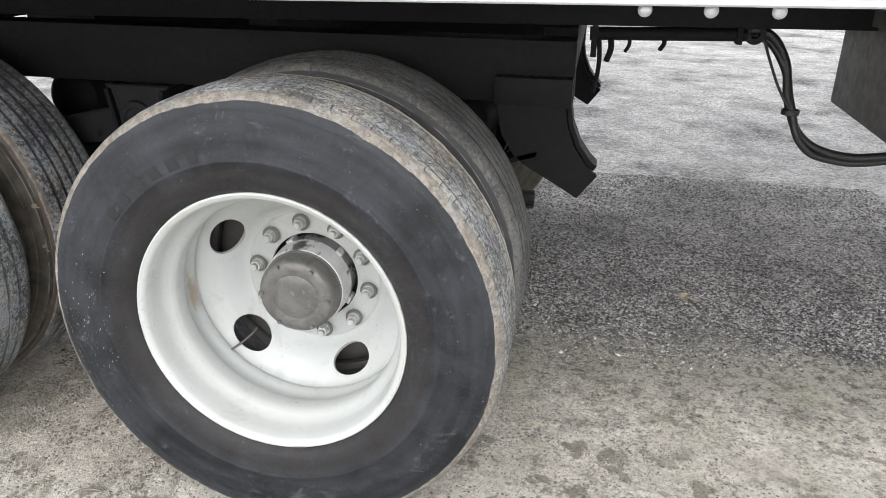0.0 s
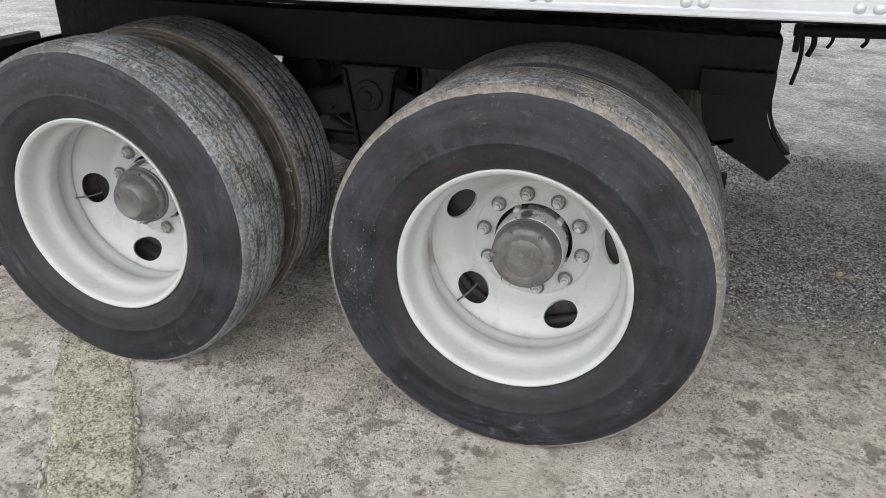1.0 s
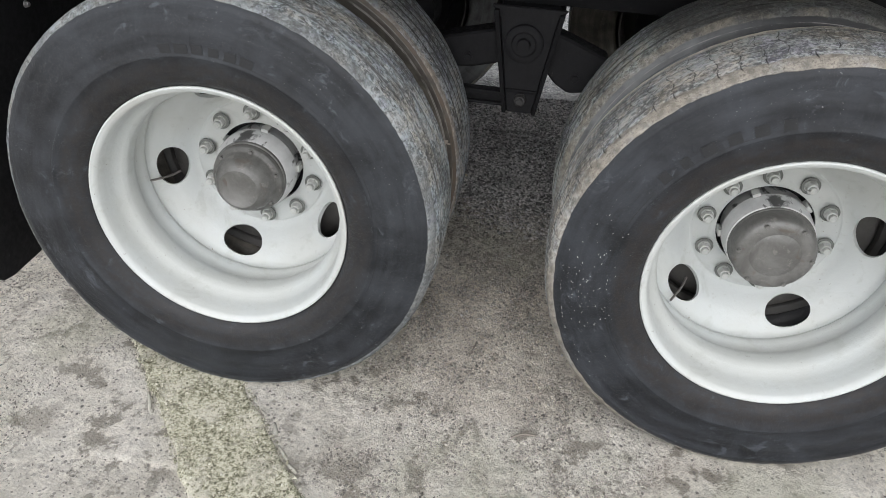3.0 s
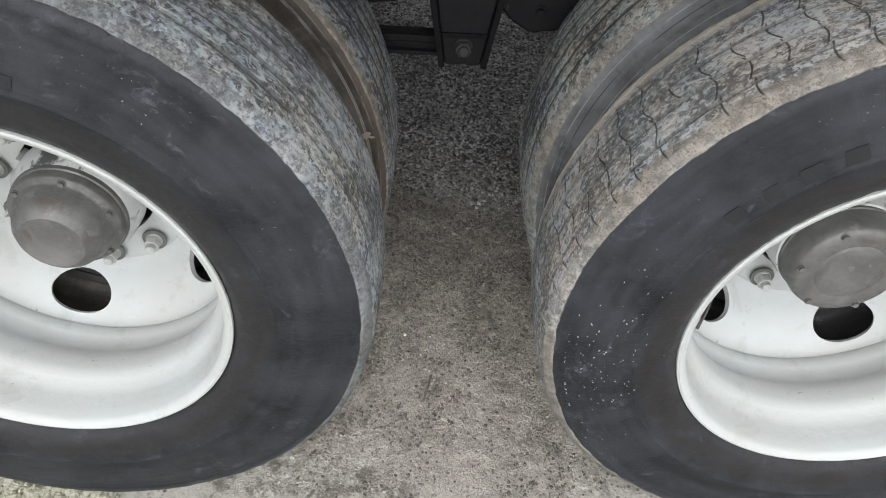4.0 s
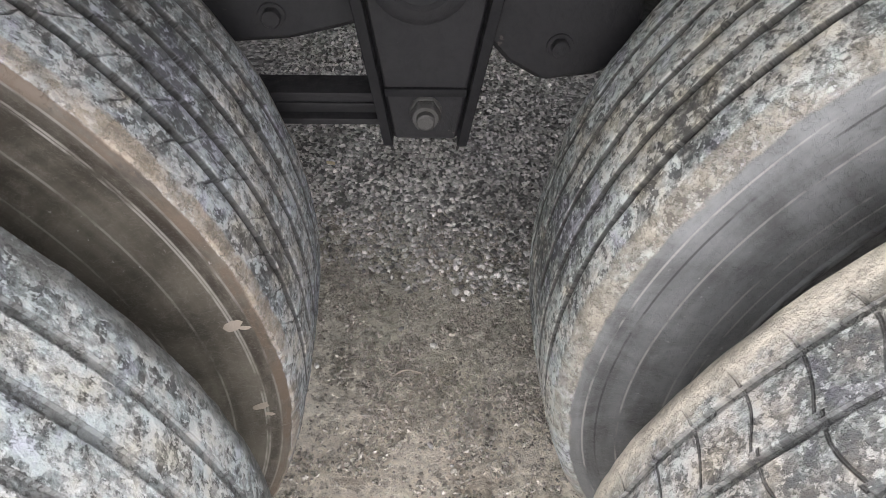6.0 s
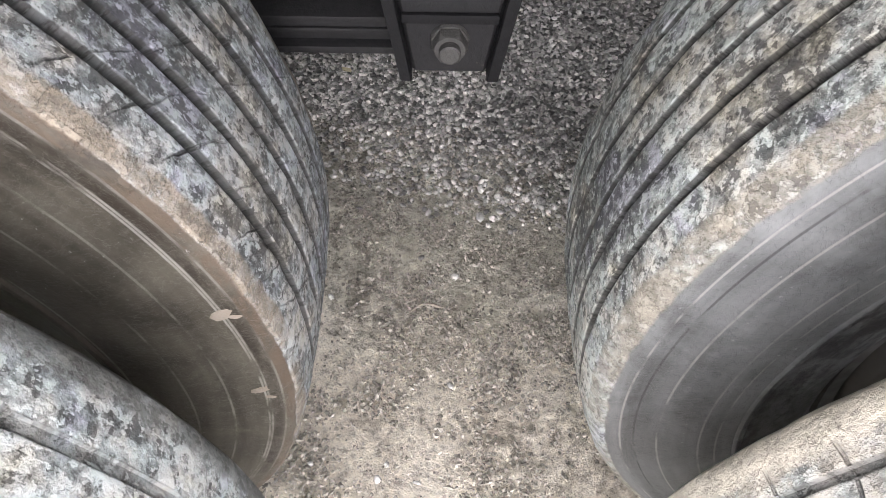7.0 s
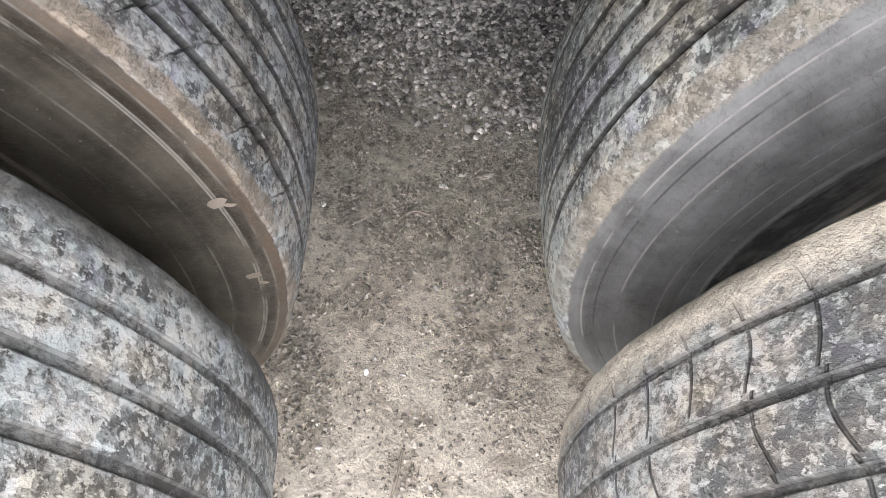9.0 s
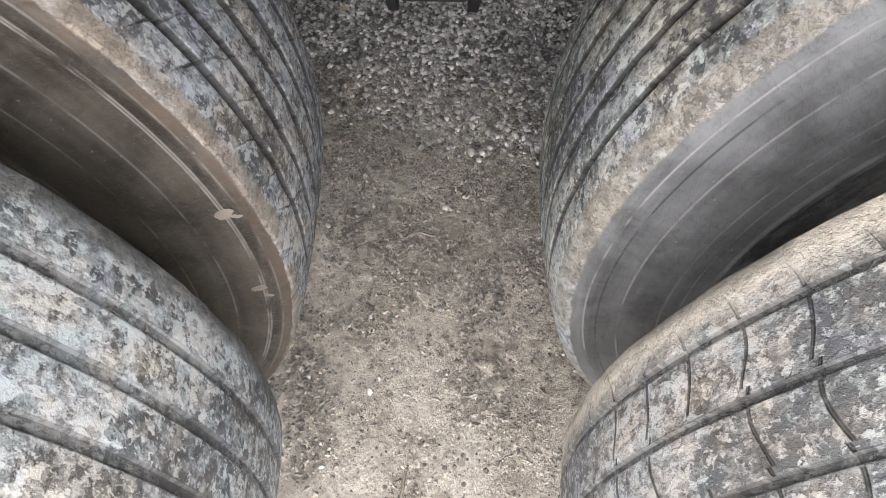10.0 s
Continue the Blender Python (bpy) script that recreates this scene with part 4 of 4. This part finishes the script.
for y in (0.66, 1.78):
    part("frame_rail", box("frame_rail", (-1.28, y, 0.868), (1.212, y + 0.10, 1.028), M_BLACK, 0.006), frame_thing)
for x in (-1.24, -0.3, 0.28, 1.12):
    part("crossbar", box("crossbar", (x, 0.765, 0.93), (x + 0.09, 1.775, 1.05), M_BLACK, 0.006), frame_thing)


def hangers(y, s):
    """The three hangers of one side; y is the outer face, s = 1 when y grows inwards."""
    a, b = sorted((y, y + s * 0.012))
    c, d = sorted((y + s * 0.10, y + s * 0.112))
    mid = slab("hanger_plate", [(-0.0345, 0.584), (0.0345, 0.584), (0.0465, 0.66), (0.0755, 0.84), (0.10, 0.872), (-0.10, 0.872), (-0.0755, 0.84), (-0.0465, 0.66)], a, b, M_GREYSTEEL)
    ob = part("centre_hanger", mid, frame_thing, "dark grey tapered steel hanger with bolts")
    part("inner_plate", slab("inner_plate", [(-0.0345, 0.584), (0.0345, 0.584), (0.0755, 0.84), (0.10, 0.872), (-0.10, 0.872), (-0.0755, 0.84)], c, d, M_BLACK), ob)
    lo, hi = sorted((y - s * 0.006, y - s * 0.0005))
    part("side_flange", slab("side_flange", [(-0.0455, 0.586), (-0.035, 0.586), (-0.079, 0.862), (-0.092, 0.862)], *sorted((y - s * 0.016, y + s * 0.1)), M_BLACK, 0.001), ob)
    part("side_flange", slab("side_flange", [(0.035, 0.586), (0.0455, 0.586), (0.092, 0.862), (0.079, 0.862)], *sorted((y - s * 0.016, y + s * 0.1)), M_BLACK, 0.001), ob)
    part("cover_strip", box("cover_strip", (-0.0435, lo, 0.643), (0.0435, hi, 0.652), M_BLACK, 0.001), ob)
    turn = 0 if s > 0 else 180
    part("hanger_nut", HANGER_NUT, ob, "dusty grey hex nut on a stud", pose(0, y - s * 0.0005, 0.623, 0, 0, turn) @ Matrix.Diagonal((0.90, 0.60, 0.90, 1.0)))
    part("pivot_boss", spun("pivot_boss", [(0.0, 0.052), (-0.010, 0.050), (-0.014, 0.043), (-0.014, 0.034), (-0.010, 0.030), (-0.010, 0.018), (-0.022, 0.016), (-0.022, 0.0)], M_GREYSTEEL, 32), ob, "round pivot boss with bolt",
         pose(-0.006, y - s * 0.001, 0.778, 0, 0, turn))
    # front hanger: two hooked plates with a curved front web
    hook = [(1.019, 0.925), (1.022, 0.848), (1.034, 0.791), (1.068, 0.736), (1.10, 0.710), (1.182, 0.664), (1.242, 0.629), (1.290, 0.694), (1.262, 0.716), (1.226, 0.765), (1.204, 0.823), (1.196, 0.884), (1.196, 0.925)]
    front_edge = [(1.205, 0.925), (1.208, 0.884), (1.218, 0.823), (1.240, 0.770), (1.268, 0.732), (1.287, 0.714)]
    ob = part("front_hanger", slab("front_hanger", hook, *sorted((y + s * 0.02, y + s * 0.034)), M_BLACK, 0.001), frame_thing, "black hooked spring hanger")
    part("inner_plate", slab("inner_plate", [(x, min(z, 0.867)) for x, z in hook], *sorted((y + s * 0.11, y + s * 0.124)), M_BLACK), ob)
    part("front_web", slab("front_web", front_edge + [(x - 0.010, z - 0.006) for x, z in front_edge[::-1]], *sorted((y + s * 0.0345, y + s * 0.1095)), M_BLACK, 0), ob)
    part("top_pad", box("top_pad", *[tuple(f(a, b) for a, b in zip((1.012, y + s * 0.016, 0.868), (1.21, y + s * 0.0595, 0.94))) for f in (min, max)], M_BLACK, 0.003), ob)
    rear = [(-1.14, 0.868), (-1.28, 0.868), (-1.25, 0.62), (-1.17, 0.62)]
    part("rear_hanger", slab("rear_hanger", rear, *sorted((y + s * 0.02, y + s * 0.12)), M_BLACK), frame_thing)


hangers(0.60, 1)
hangers(1.94, -1)


def suspension(y):
    """Equalizer, springs and torque arms of one side, centred on y."""
    w = 0.038
    eq = [(-0.30, 0.690), (-0.215, 0.688), (-0.14, 0.694), (-0.085, 0.708), (-0.05, 0.718), (0.05, 0.712), (0.085, 0.672), (0.125, 0.648), (0.185, 0.656), (0.225, 0.69), (0.22, 0.752), (0.10, 0.80), (0.0, 0.83), (-0.10, 0.80), (-0.30, 0.752)]
    e = thing("equalizer_beam", "dark rocking equalizer beam between the leaf springs", "suspension part", group="springs")
    part("rocker", slab("rocker", eq, y - w, y + w, M_GREYSTEEL, 0.006), e)
    for x in (-0.155, 0.14):
        part("bolt_head", BIG_BOLT, e, "small worn bolt head", pose(x, y - w, 0.722 if x < 0 else 0.692) @ Matrix.Scale(0.5, 4))
    for x in (-AXLE, AXLE):
        s = thing("leaf_spring", "black stacked leaf spring above the axle", "spring", group="springs")
        for i, (half, z) in enumerate(((0.50, 0.0), (0.42, -0.018), (0.32, -0.036))):
            top = [(x + half * k / 8, 0.735 + z - 0.085 * (1 - (k / 8 * half / 0.5) ** 2)) for k in range(-8, 9)]
            out = top + [(a, b + 0.014) for a, b in top[::-1]]
            part("leaf", slab("leaf", out, y - w + 0.002, y + w - 0.002, M_BLACK, 0), s)
        part("spring_seat", box("spring_seat", (x - 0.07, y - 0.05, 0.535), (x + 0.07, y + 0.05, 0.61), M_BLACK, 0.006), s)
        for dx in (-0.05, 0.05):
            for dy in (-0.047, 0.047):
                part("u_bolt", tube("u_bolt", [(x + dx, y + dy, 0.42), (x + dx, y + dy, 0.71)], 0.010, M_BLACK, smooth=False), s)
    for x0, x1 in ((-0.045, -AXLE + 0.06), (1.13, AXLE + 0.06)):
        t = thing("torque_arm", "black channel torque arm from hanger to axle", "suspension part", group="springs")
        a, b = sorted((x0, x1))
        part("arm", box("arm", (a, y - 0.030, 0.6005), (b, y - 0.004, 0.6255), M_GREYSTEEL, 0.004), t)
        part("upper_flange", box("upper_flange", (a, y - 0.038, 0.626), (b, y, 0.632), M_GREYSTEEL, 0.002), t)
        part("lower_flange", box("lower_flange", (a, y - 0.040, 0.592), (b, y, 0.600), M_GREYSTEEL, 0.002), t)
        part("rib", box("rib", (a, y - 0.0345, 0.612), (b, y - 0.0305, 0.6165), M_GREYSTEEL, 0.001), t)


suspension(0.656)
suspension(1.884)
for x in (-AXLE, AXLE):
    a = thing("axle", "black round axle beam between the wheels", "axle", pose(x, 0, HUB), "axles")
    part("beam", tube("beam", [(0, 0.3, 0), (0, 2.24, 0)], 0.0635, M_BLACK, 16, False), a)
    for y in (0.80, 1.62):
        part("brake_chamber", spun("brake_chamber", [(0.0, 0.0), (0.0, 0.06), (0.02, 0.078), (0.07, 0.082), (0.08, 0.09), (0.09, 0.082), (0.14, 0.075), (0.16, 0.05), (0.16, 0.0)], M_BLACK, 28), a, "", pose(0.17 if x > 0 else -0.17, y, 0.10))
        if x < 0:
            part("brake_chamber", spun("spring_chamber", [(0.0, 0.0), (0.0, 0.06), (0.02, 0.084), (0.07, 0.088), (0.08, 0.096), (0.09, 0.088), (0.14, 0.08), (0.16, 0.05), (0.16, 0.0)], M_BLACK, 28), a, "", pose(0.258, y, 0.278))
            part("chamber_bracket", slab("chamber_bracket", [(0.0, 0.05), (0.05, 0.0), (0.275, 0.215), (0.235, 0.255)], y - 0.014, y - 0.0005, M_BLACK, 0.001), a)

# ---- mud flap, rear guard ----
flap = thing("mud_flap", "black rubber mud flap hung behind the rear wheels", "mud flap")
bm = bmesh.new()
cols, rws = 16, 18
grid = []
for j in range(rws + 1):
    v = j / rws
    row = []
    for i in range(cols + 1):
        u = i / cols
        y = 0.016 + 0.74 * u + 0.022 * v * (1 - u)
        z = 0.882 - 0.752 * v
        corner = max(0.0, (0.09 - min(u, 1 - u) * 0.74) / 0.09)
        if v > 0.85:
            z += 0.085 * (1 - math.sqrt(max(0.0, 1 - corner * corner))) * (v - 0.85) / 0.15
        row.append(bm.verts.new((-1.30 - 0.02 * v * math.sin(2.2 * u + 0.4) - 0.012 * v, y, z)))
    grid.append(row)
for j in range(rws):
    for i in range(cols):
        bm.faces.new((grid[j][i], grid[j][i + 1], grid[j + 1][i + 1], grid[j + 1][i]))
bmesh.ops.recalc_face_normals(bm, faces=bm.faces)
bmesh.ops.solidify(bm, geom=list(bm.faces), thickness=0.010)
part("flap_sheet", finish(bm, "flap_sheet", M_FLAP, True), flap)
part("bracket", box("bracket", (-1.335, 0.02, 0.80), (-1.313, 0.80, 0.862), M_BLACK, 0.002), flap, "black steel flap bracket")
FB = bolt_mesh("flap_bolt", 0.007, 0.010, M_BOLT)
for y in (0.055, 0.235, 0.41, 0.58):
    part("flap_bolt", FB, flap, "pale bolt head", pose(-1.288, y - 0.012, 0.817 - 0.03 * y, 0, 0, 90))

guard = thing("rear_guard", "dark steel underride guard at the trailer's rear", "bumper")
part("crossbar", box("crossbar", (-3.15, 0.255, 0.437), (-3.06, 2.285, 0.527), M_BLACK, 0.006), guard)
for y0, s in ((1.80, 1), (0.74, -1)):
    a, b = sorted((y0, y0 + s * 0.10))
    part("upright", box("upright", (-3.14, a, 0.528), (-3.07, b, 1.12), M_BLACK, 0.006), guard)
    bm = bmesh.new()
    q = [bm.verts.new(p) for p in ((-3.10, y0 + s * 0.10, 0.56), (-3.10, y0 + s * 0.19, 0.535), (-3.10, y0 + s * 0.35, 1.08), (-3.10, y0 + s * 0.10, 1.08))]
    bm.faces.new(q)
    bmesh.ops.solidify(bm, geom=list(bm.faces), thickness=0.012)
    part("gusset", finish(bm, "gusset", M_BLACK), guard)

# ---- hoses, pull rod, box ahead of the wheels ----
rod = thing("pull_rod", "dark steel slider pull rod under the floor", "rod")
part("bar", tube("bar", [(1.24, 0.72, 1.043), (1.62, 0.72, 1.053)], 0.017, M_BLACK, smooth=False), rod)
part("bracket", box("bracket", (1.245, 0.705, 0.985), (1.26, 0.735, 1.085), M_BLACK, 0.002), rod)
part("bracket", box("bracket", (1.595, 0.70, 1.03), (1.61, 0.74, 1.10), M_BLACK, 0.002), rod)
for x, z, r in ((1.263, 0.892, 0.006), (1.290, 0.975, 0.008), (1.335, 1.000, 0.005), (1.420, 1.008, 0.006)):
    part("strap_end", tube("strap_end", [(x, 0.72, 1.045), (x + 0.006, 0.715, (1.045 + z) / 2), (x - 0.003, 0.72, z)], r, M_BLACK), rod, "frayed black strap end")
part("eye", spun("eye", [(-0.012, 0.012), (-0.012, 0.026), (0.012, 0.026), (0.012, 0.012)], M_GREYSTEEL, 20, True), rod, "", pose(1.638, 0.72, 1.056))
for i, (dx, r, lab) in enumerate(((0.0, 0.011, "black rubber air hose looping below the floor"), (0.022, 0.010, "second black rubber air hose looping below the floor"))):
    h = thing("air_hose", lab, "hose", group="air hoses")
    d = 0.016 * i
    part("hose", tube("hose", [(1.60, 0.72 + d, 1.062 - d), (1.66, 0.72 + d, 1.062 - d), (1.715, 0.72, 1.005 - d), (1.748 + d * 0.3, 0.72, 0.885), (1.795, 0.72 - d, 0.802 - d), (1.88, 0.72, 0.764 - d), (2.0, 0.72, 0.768 - d * 0.8), (2.25, 0.73, 0.83), (2.6, 0.75, 1.0), (2.7, 0.75, 1.10)], r, M_HOSE), h)
w = thing("cable", "thin black cable hanging beside the hoses", "cable")
part("wire", tube("wire", [(1.655, 0.715, 1.06), (1.685, 0.715, 0.99), (1.72, 0.715, 0.92), (1.752, 0.708, 0.872)], 0.0035, M_HOSE), w)
t = thing("hose_tie", "black cable tie round the hoses", "tie")
part("band", spun("band", [(-0.006, 0.019), (-0.006, 0.022), (0.006, 0.022), (0.006, 0.019)], M_HOSE, 20, True), t, "", pose(1.754, 0.718, 0.868, 90, 0, 0))

bx = thing("storage_box", "weathered dark steel box hung under the trailer floor", "storage box")
part("body", box("body", (1.90, 0.25, 0.858), (2.75, 0.93, 1.085), M_BOX, 0.012), bx)
part("lid", box("lid", (1.885, 0.235, 1.0855), (2.765, 0.945, 1.125), M_BOX, 0.004), bx)

# ---- ground ----
def stretch(lo, hi, step, far):
    a = list(np.arange(lo, hi + step / 2, step))
    out, d = [], step
    x = hi
    while x < far:
        d *= 1.35
        x += d
        out.append(x)
    low, d, x = [], step, lo
    while x > -far:
        d *= 1.35
        x -= d
        low.append(x)
    return np.array(low[::-1] + a + out)


gx, gy = stretch(-1.8, 3.0, 0.02, 260), stretch(-1.4, 2.8, 0.02, 260)
gx = np.concatenate([gx[gx < -0.481], np.arange(-0.48, 0.4801, 0.006), gx[gx > 0.481]])
gy = np.concatenate([gy[gy < -0.421], np.arange(-0.42, 1.2001, 0.006), gy[gy > 1.201]])
verts = []
for y in gy:
    for x in gx:
        z = 0.010 * noise.noise((x * 1.3, y * 1.3, 0)) + 0.006 * noise.noise((x * 6, y * 6, 3)) + 0.003 * noise.noise((x * 21, y * 21, 7))
        if abs(x) < 0.5 and -0.45 < y < 1.25:
            z += (0.0042 + 0.0030 * min(1.0, max(0.0, (y - 0.35) / 0.3))) * noise.noise((x * 48, y * 48, 2)) * (0.4 + noise.noise((x * 5, y * 5, 8)) ** 2 * 4) + 0.0018 * noise.noise((x * 105, y * 105, 5))
        near = min(1.0, max(0.0, (min(abs(x - AXLE), abs(x + AXLE)) - 0.12) / 0.2)) if -0.3 < y < 0.9 or 1.6 < y < 2.8 else 1.0
        verts.append((x, y, (z - 0.008) * near - 0.0005))
n = len(gx)
faces = [(j * n + i, j * n + i + 1, (j + 1) * n + i + 1, (j + 1) * n + i) for j in range(len(gy) - 1) for i in range(n - 1)]
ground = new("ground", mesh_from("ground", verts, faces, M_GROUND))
tagged(ground, "pale compacted dirt yard with stains, turning to grey gravel", "ground", kind="structure")


def ground_z(x, y):
    return 0.010 * noise.noise((x * 1.3, y * 1.3, 0)) + 0.006 * noise.noise((x * 6, y * 6, 3)) - 0.0085


bm = bmesh.new()
bmesh.ops.create_icosphere(bm, subdivisions=1, radius=1.0)
bm.verts.ensure_lookup_table()
ICO = (np.array([v.co for v in bm.verts]), [[v.index for v in f.verts] for f in bm.faces])
bm.free()


OCT = (np.array([(1, 0, 0), (-1, 0, 0), (0, 1, 0), (0, -1, 0), (0, 0, 1), (0, 0, -1)], float), [(0, 2, 4), (2, 1, 4), (1, 3, 4), (3, 0, 4), (2, 0, 5), (1, 2, 5), (3, 1, 5), (0, 3, 5)])


def stones(name, label, spots, sizes, material, category, seed, shape=None, smooth=False):
    """Many small angular stones, joined."""
    rng = np.random.default_rng(seed)
    base, tri = shape or ICO
    vs, fs = [], []
    for k, ((x, y, z), size) in enumerate(zip(spots, sizes)):
        m = np.array(Euler(rng.uniform(0, 6.28, 3)).to_matrix())
        v = base * (1 + rng.uniform(-0.22, 0.22, (len(base), 1))) * (size * rng.uniform(0.65, 1.25, 3) * (1, 0.85, 0.65))
        v = v @ m.T
        v[:, 2] *= 0.75
        vs.append(v + (x, y, z + size * 0.18))
        fs += [[i + k * len(base) for i in f] for f in tri]
    ob = new(name, mesh_from(name, np.concatenate(vs), fs, material, smooth))
    return tagged(ob, label, category, kind="stuff")


rng = np.random.default_rng(11)


def scatter(count, x0, x1, y0, y1, chance):
    out = []
    while len(out) < count:
        x, y = rng.uniform(x0, x1), rng.uniform(y0, y1)
        if rng.uniform() < chance(x, y):
            out.append((x, y, ground_z(x, y)))
    return out


def gravelly(x, y):
    w = 0.22 * noise.noise((x * 2.2, y * 2.2, 1.0)) + 0.12 * noise.noise((x * 9, y * 9, 4.0))
    if x < 0.7:
        w += 0.32 * min(0.45, max(-0.45, x))
    return min(1.0, max(0.003, (y + w - 0.87) / 0.26))


spots = scatter(26000, -0.55, 0.6, 0.3, 2.3, gravelly)
stones("gravel", "loose grey gravel under the trailer", spots, 0.0042 + 0.0050 * rng.uniform(0, 1, len(spots)) ** 1.6, M_STONE, "gravel", 1, smooth=True)
spots = scatter(34000, 0.85, 2.8, 0.85, 3.0, gravelly)
stones("gravel", "loose grey gravel beside the trailer's front wheels", spots, rng.uniform(0.004, 0.0085, len(spots)), M_STONE, "gravel", 2, OCT)
spots = scatter(30000, -1.5, 1.7, -0.9, 1.05, lambda x, y: 0.12 + 0.9 * max(0.0, noise.noise((x * 4, y * 4, 5)) + 0.4 * noise.noise((x * 15, y * 15, 2))))
stones("grit", "small scattered grit on the compacted dirt", spots, rng.uniform(0.0012, 0.0042, len(spots)), M_GRIT, "grit", 3, OCT)

spots = scatter(24000, -0.48, 0.48, -0.45, 1.15, lambda x, y: (0.25 + 0.75 * min(1.0, max(0.0, (y - 0.35) / 0.4))) * max(0.02, 0.30 + 1.1 * noise.noise((x * 7, y * 7, 9)) + 0.8 * noise.noise((x * 19, y * 19, 6))))
stones("soil_crumbs", "loose crumbs of brown soil between the wheels", spots, 0.0018 + 0.0052 * rng.uniform(0, 1, len(spots)) ** 1.8, M_CRUMB, "soil", 5, OCT)

# strip of yellowish fill across the dirt
A, B, WIDE = Vector((-0.885, 0.16)), Vector((0.325, -1.30)), 0.113
along = (B - A).normalized()
cross = Vector((-along.y, along.x))
verts, faces = [], []
na, nc = 180, 22
for i in range(na + 1):
    for j in range(nc + 1):
        p = A + (B - A) * (i / na) + cross * (WIDE * (2 * j / nc - 1) + 0.012 * noise.noise((i * 0.13, j * 0.0, 2.0 + (j > nc / 2))))
        rim = max(0.0, 1 - abs(abs(2 * j / nc - 1) - 0.9) / 0.12)
        z = 0.0035 + 0.004 * rim * (0.5 + noise.noise((p.x * 14, p.y * 14, 0))) + 0.003 * noise.noise((p.x * 40, p.y * 40, 1))
        if j in (0, nc):
            z = -0.02
        verts.append((p.x, p.y, z))
for i in range(na):
    for j in range(nc):
        a = i * (nc + 1) + j
        faces.append((a, a + 1, a + nc + 2, a + nc + 1))
strip = new("fill_strip", mesh_from("fill_strip", verts, faces, M_FILL))
tagged(strip, "strip of yellowish-green grit fill across the dirt", "ground patch", kind="structure")
for side in (-1, 1):
    for i in range(40):
        if rng.uniform() < 0.5:
            continue
        c = A + (B - A) * ((i + rng.uniform(0, 0.7)) / 40) + cross * (side * (WIDE + rng.uniform(0.0, 0.012)))
        ln, wd, hg = rng.uniform(0.008, 0.036), rng.uniform(0.004, 0.009), rng.uniform(0.0022, 0.0042)
        vs = np.array([v for v in ICO[0]]) * (ln, wd, hg) * (1 + rng.uniform(-0.45, 0.45, (len(ICO[0]), 1)))
        turn = math.atan2(along.y, along.x) + rng.uniform(-0.35, 0.35)
        vs = np.stack([vs[:, 0] * math.cos(turn) - vs[:, 1] * math.sin(turn) + c.x, vs[:, 0] * math.sin(turn) + vs[:, 1] * math.cos(turn) + c.y, vs[:, 2] - 0.001], 1)
        tagged(new("mud_clod", mesh_from("mud_clod", vs, [tuple(f) for f in ICO[1]], M_CLOD)), "pale dried mud clod along the fill strip", "mud clod", "mud clods")
spots = []
for i in range(5200):
    s, c = rng.uniform(0, 1), rng.uniform(-1, 1)
    p = A + (B - A) * s + cross * (WIDE * 1.02 * (abs(c) ** 0.7) * (1 if c > 0 else -1))
    spots.append((p.x, p.y, 0.0045))
stones("grit", "coarse yellowish grit on the fill strip", spots, rng.uniform(0.002, 0.0055, len(spots)), M_PATCH, "grit", 4, OCT)

# ---- small things on the ground ----
def twig(points, radius):
    t = thing("twig", "thin dark twig lying on the dirt", "twig", group="twigs")
    part("stick", tube("stick", points, radius, M_TWIG), t)


twig([(-0.030, 0.295, 0.004), (-0.034, 0.262, 0.006), (-0.043, 0.225, 0.004)], 0.0022)
twig([(0.10, -0.05, 0.003), (0.125, -0.035, 0.005), (0.16, -0.03, 0.003)], 0.0025)
twig([(-0.055, 0.70, 0.003), (-0.03, 0.715, 0.006), (0.0, 0.71, 0.003)], 0.002)


def leaf(x, y, size, turn, tilt):
    """A dry curled leaf."""
    bm = bmesh.new()
    rows = []
    for i in range(7):
        u = i / 6
        w = 0.32 * math.sin(math.pi * (0.08 + 0.9 * u)) * size
        rows.append([bm.verts.new((size * (u - 0.5), w * s, 0.12 * size * abs(s) + 0.15 * size * (u - 0.5) ** 2)) for s in (-1, 0, 1)])
    for a, b in zip(rows, rows[1:]):
        for i in range(2):
            bm.faces.new((a[i], a[i + 1], b[i + 1], b[i]))
    ob = new("dry_leaf", finish(bm, "dry_leaf", M_DRY, True))
    ob.matrix_basis = pose(x, y, 0.012, tilt, 10, turn)
    tagged(ob, "small pale dry leaf on the gravel", "leaf", "leaves")


leaf(1.66, 1.37, 0.060, 60, 25)
leaf(1.69, 1.36, 0.050, 120, 35)
leaf(0.30, 1.02, 0.030, 20, 15)
leaf(-0.21, 1.30, 0.028, 140, 10)
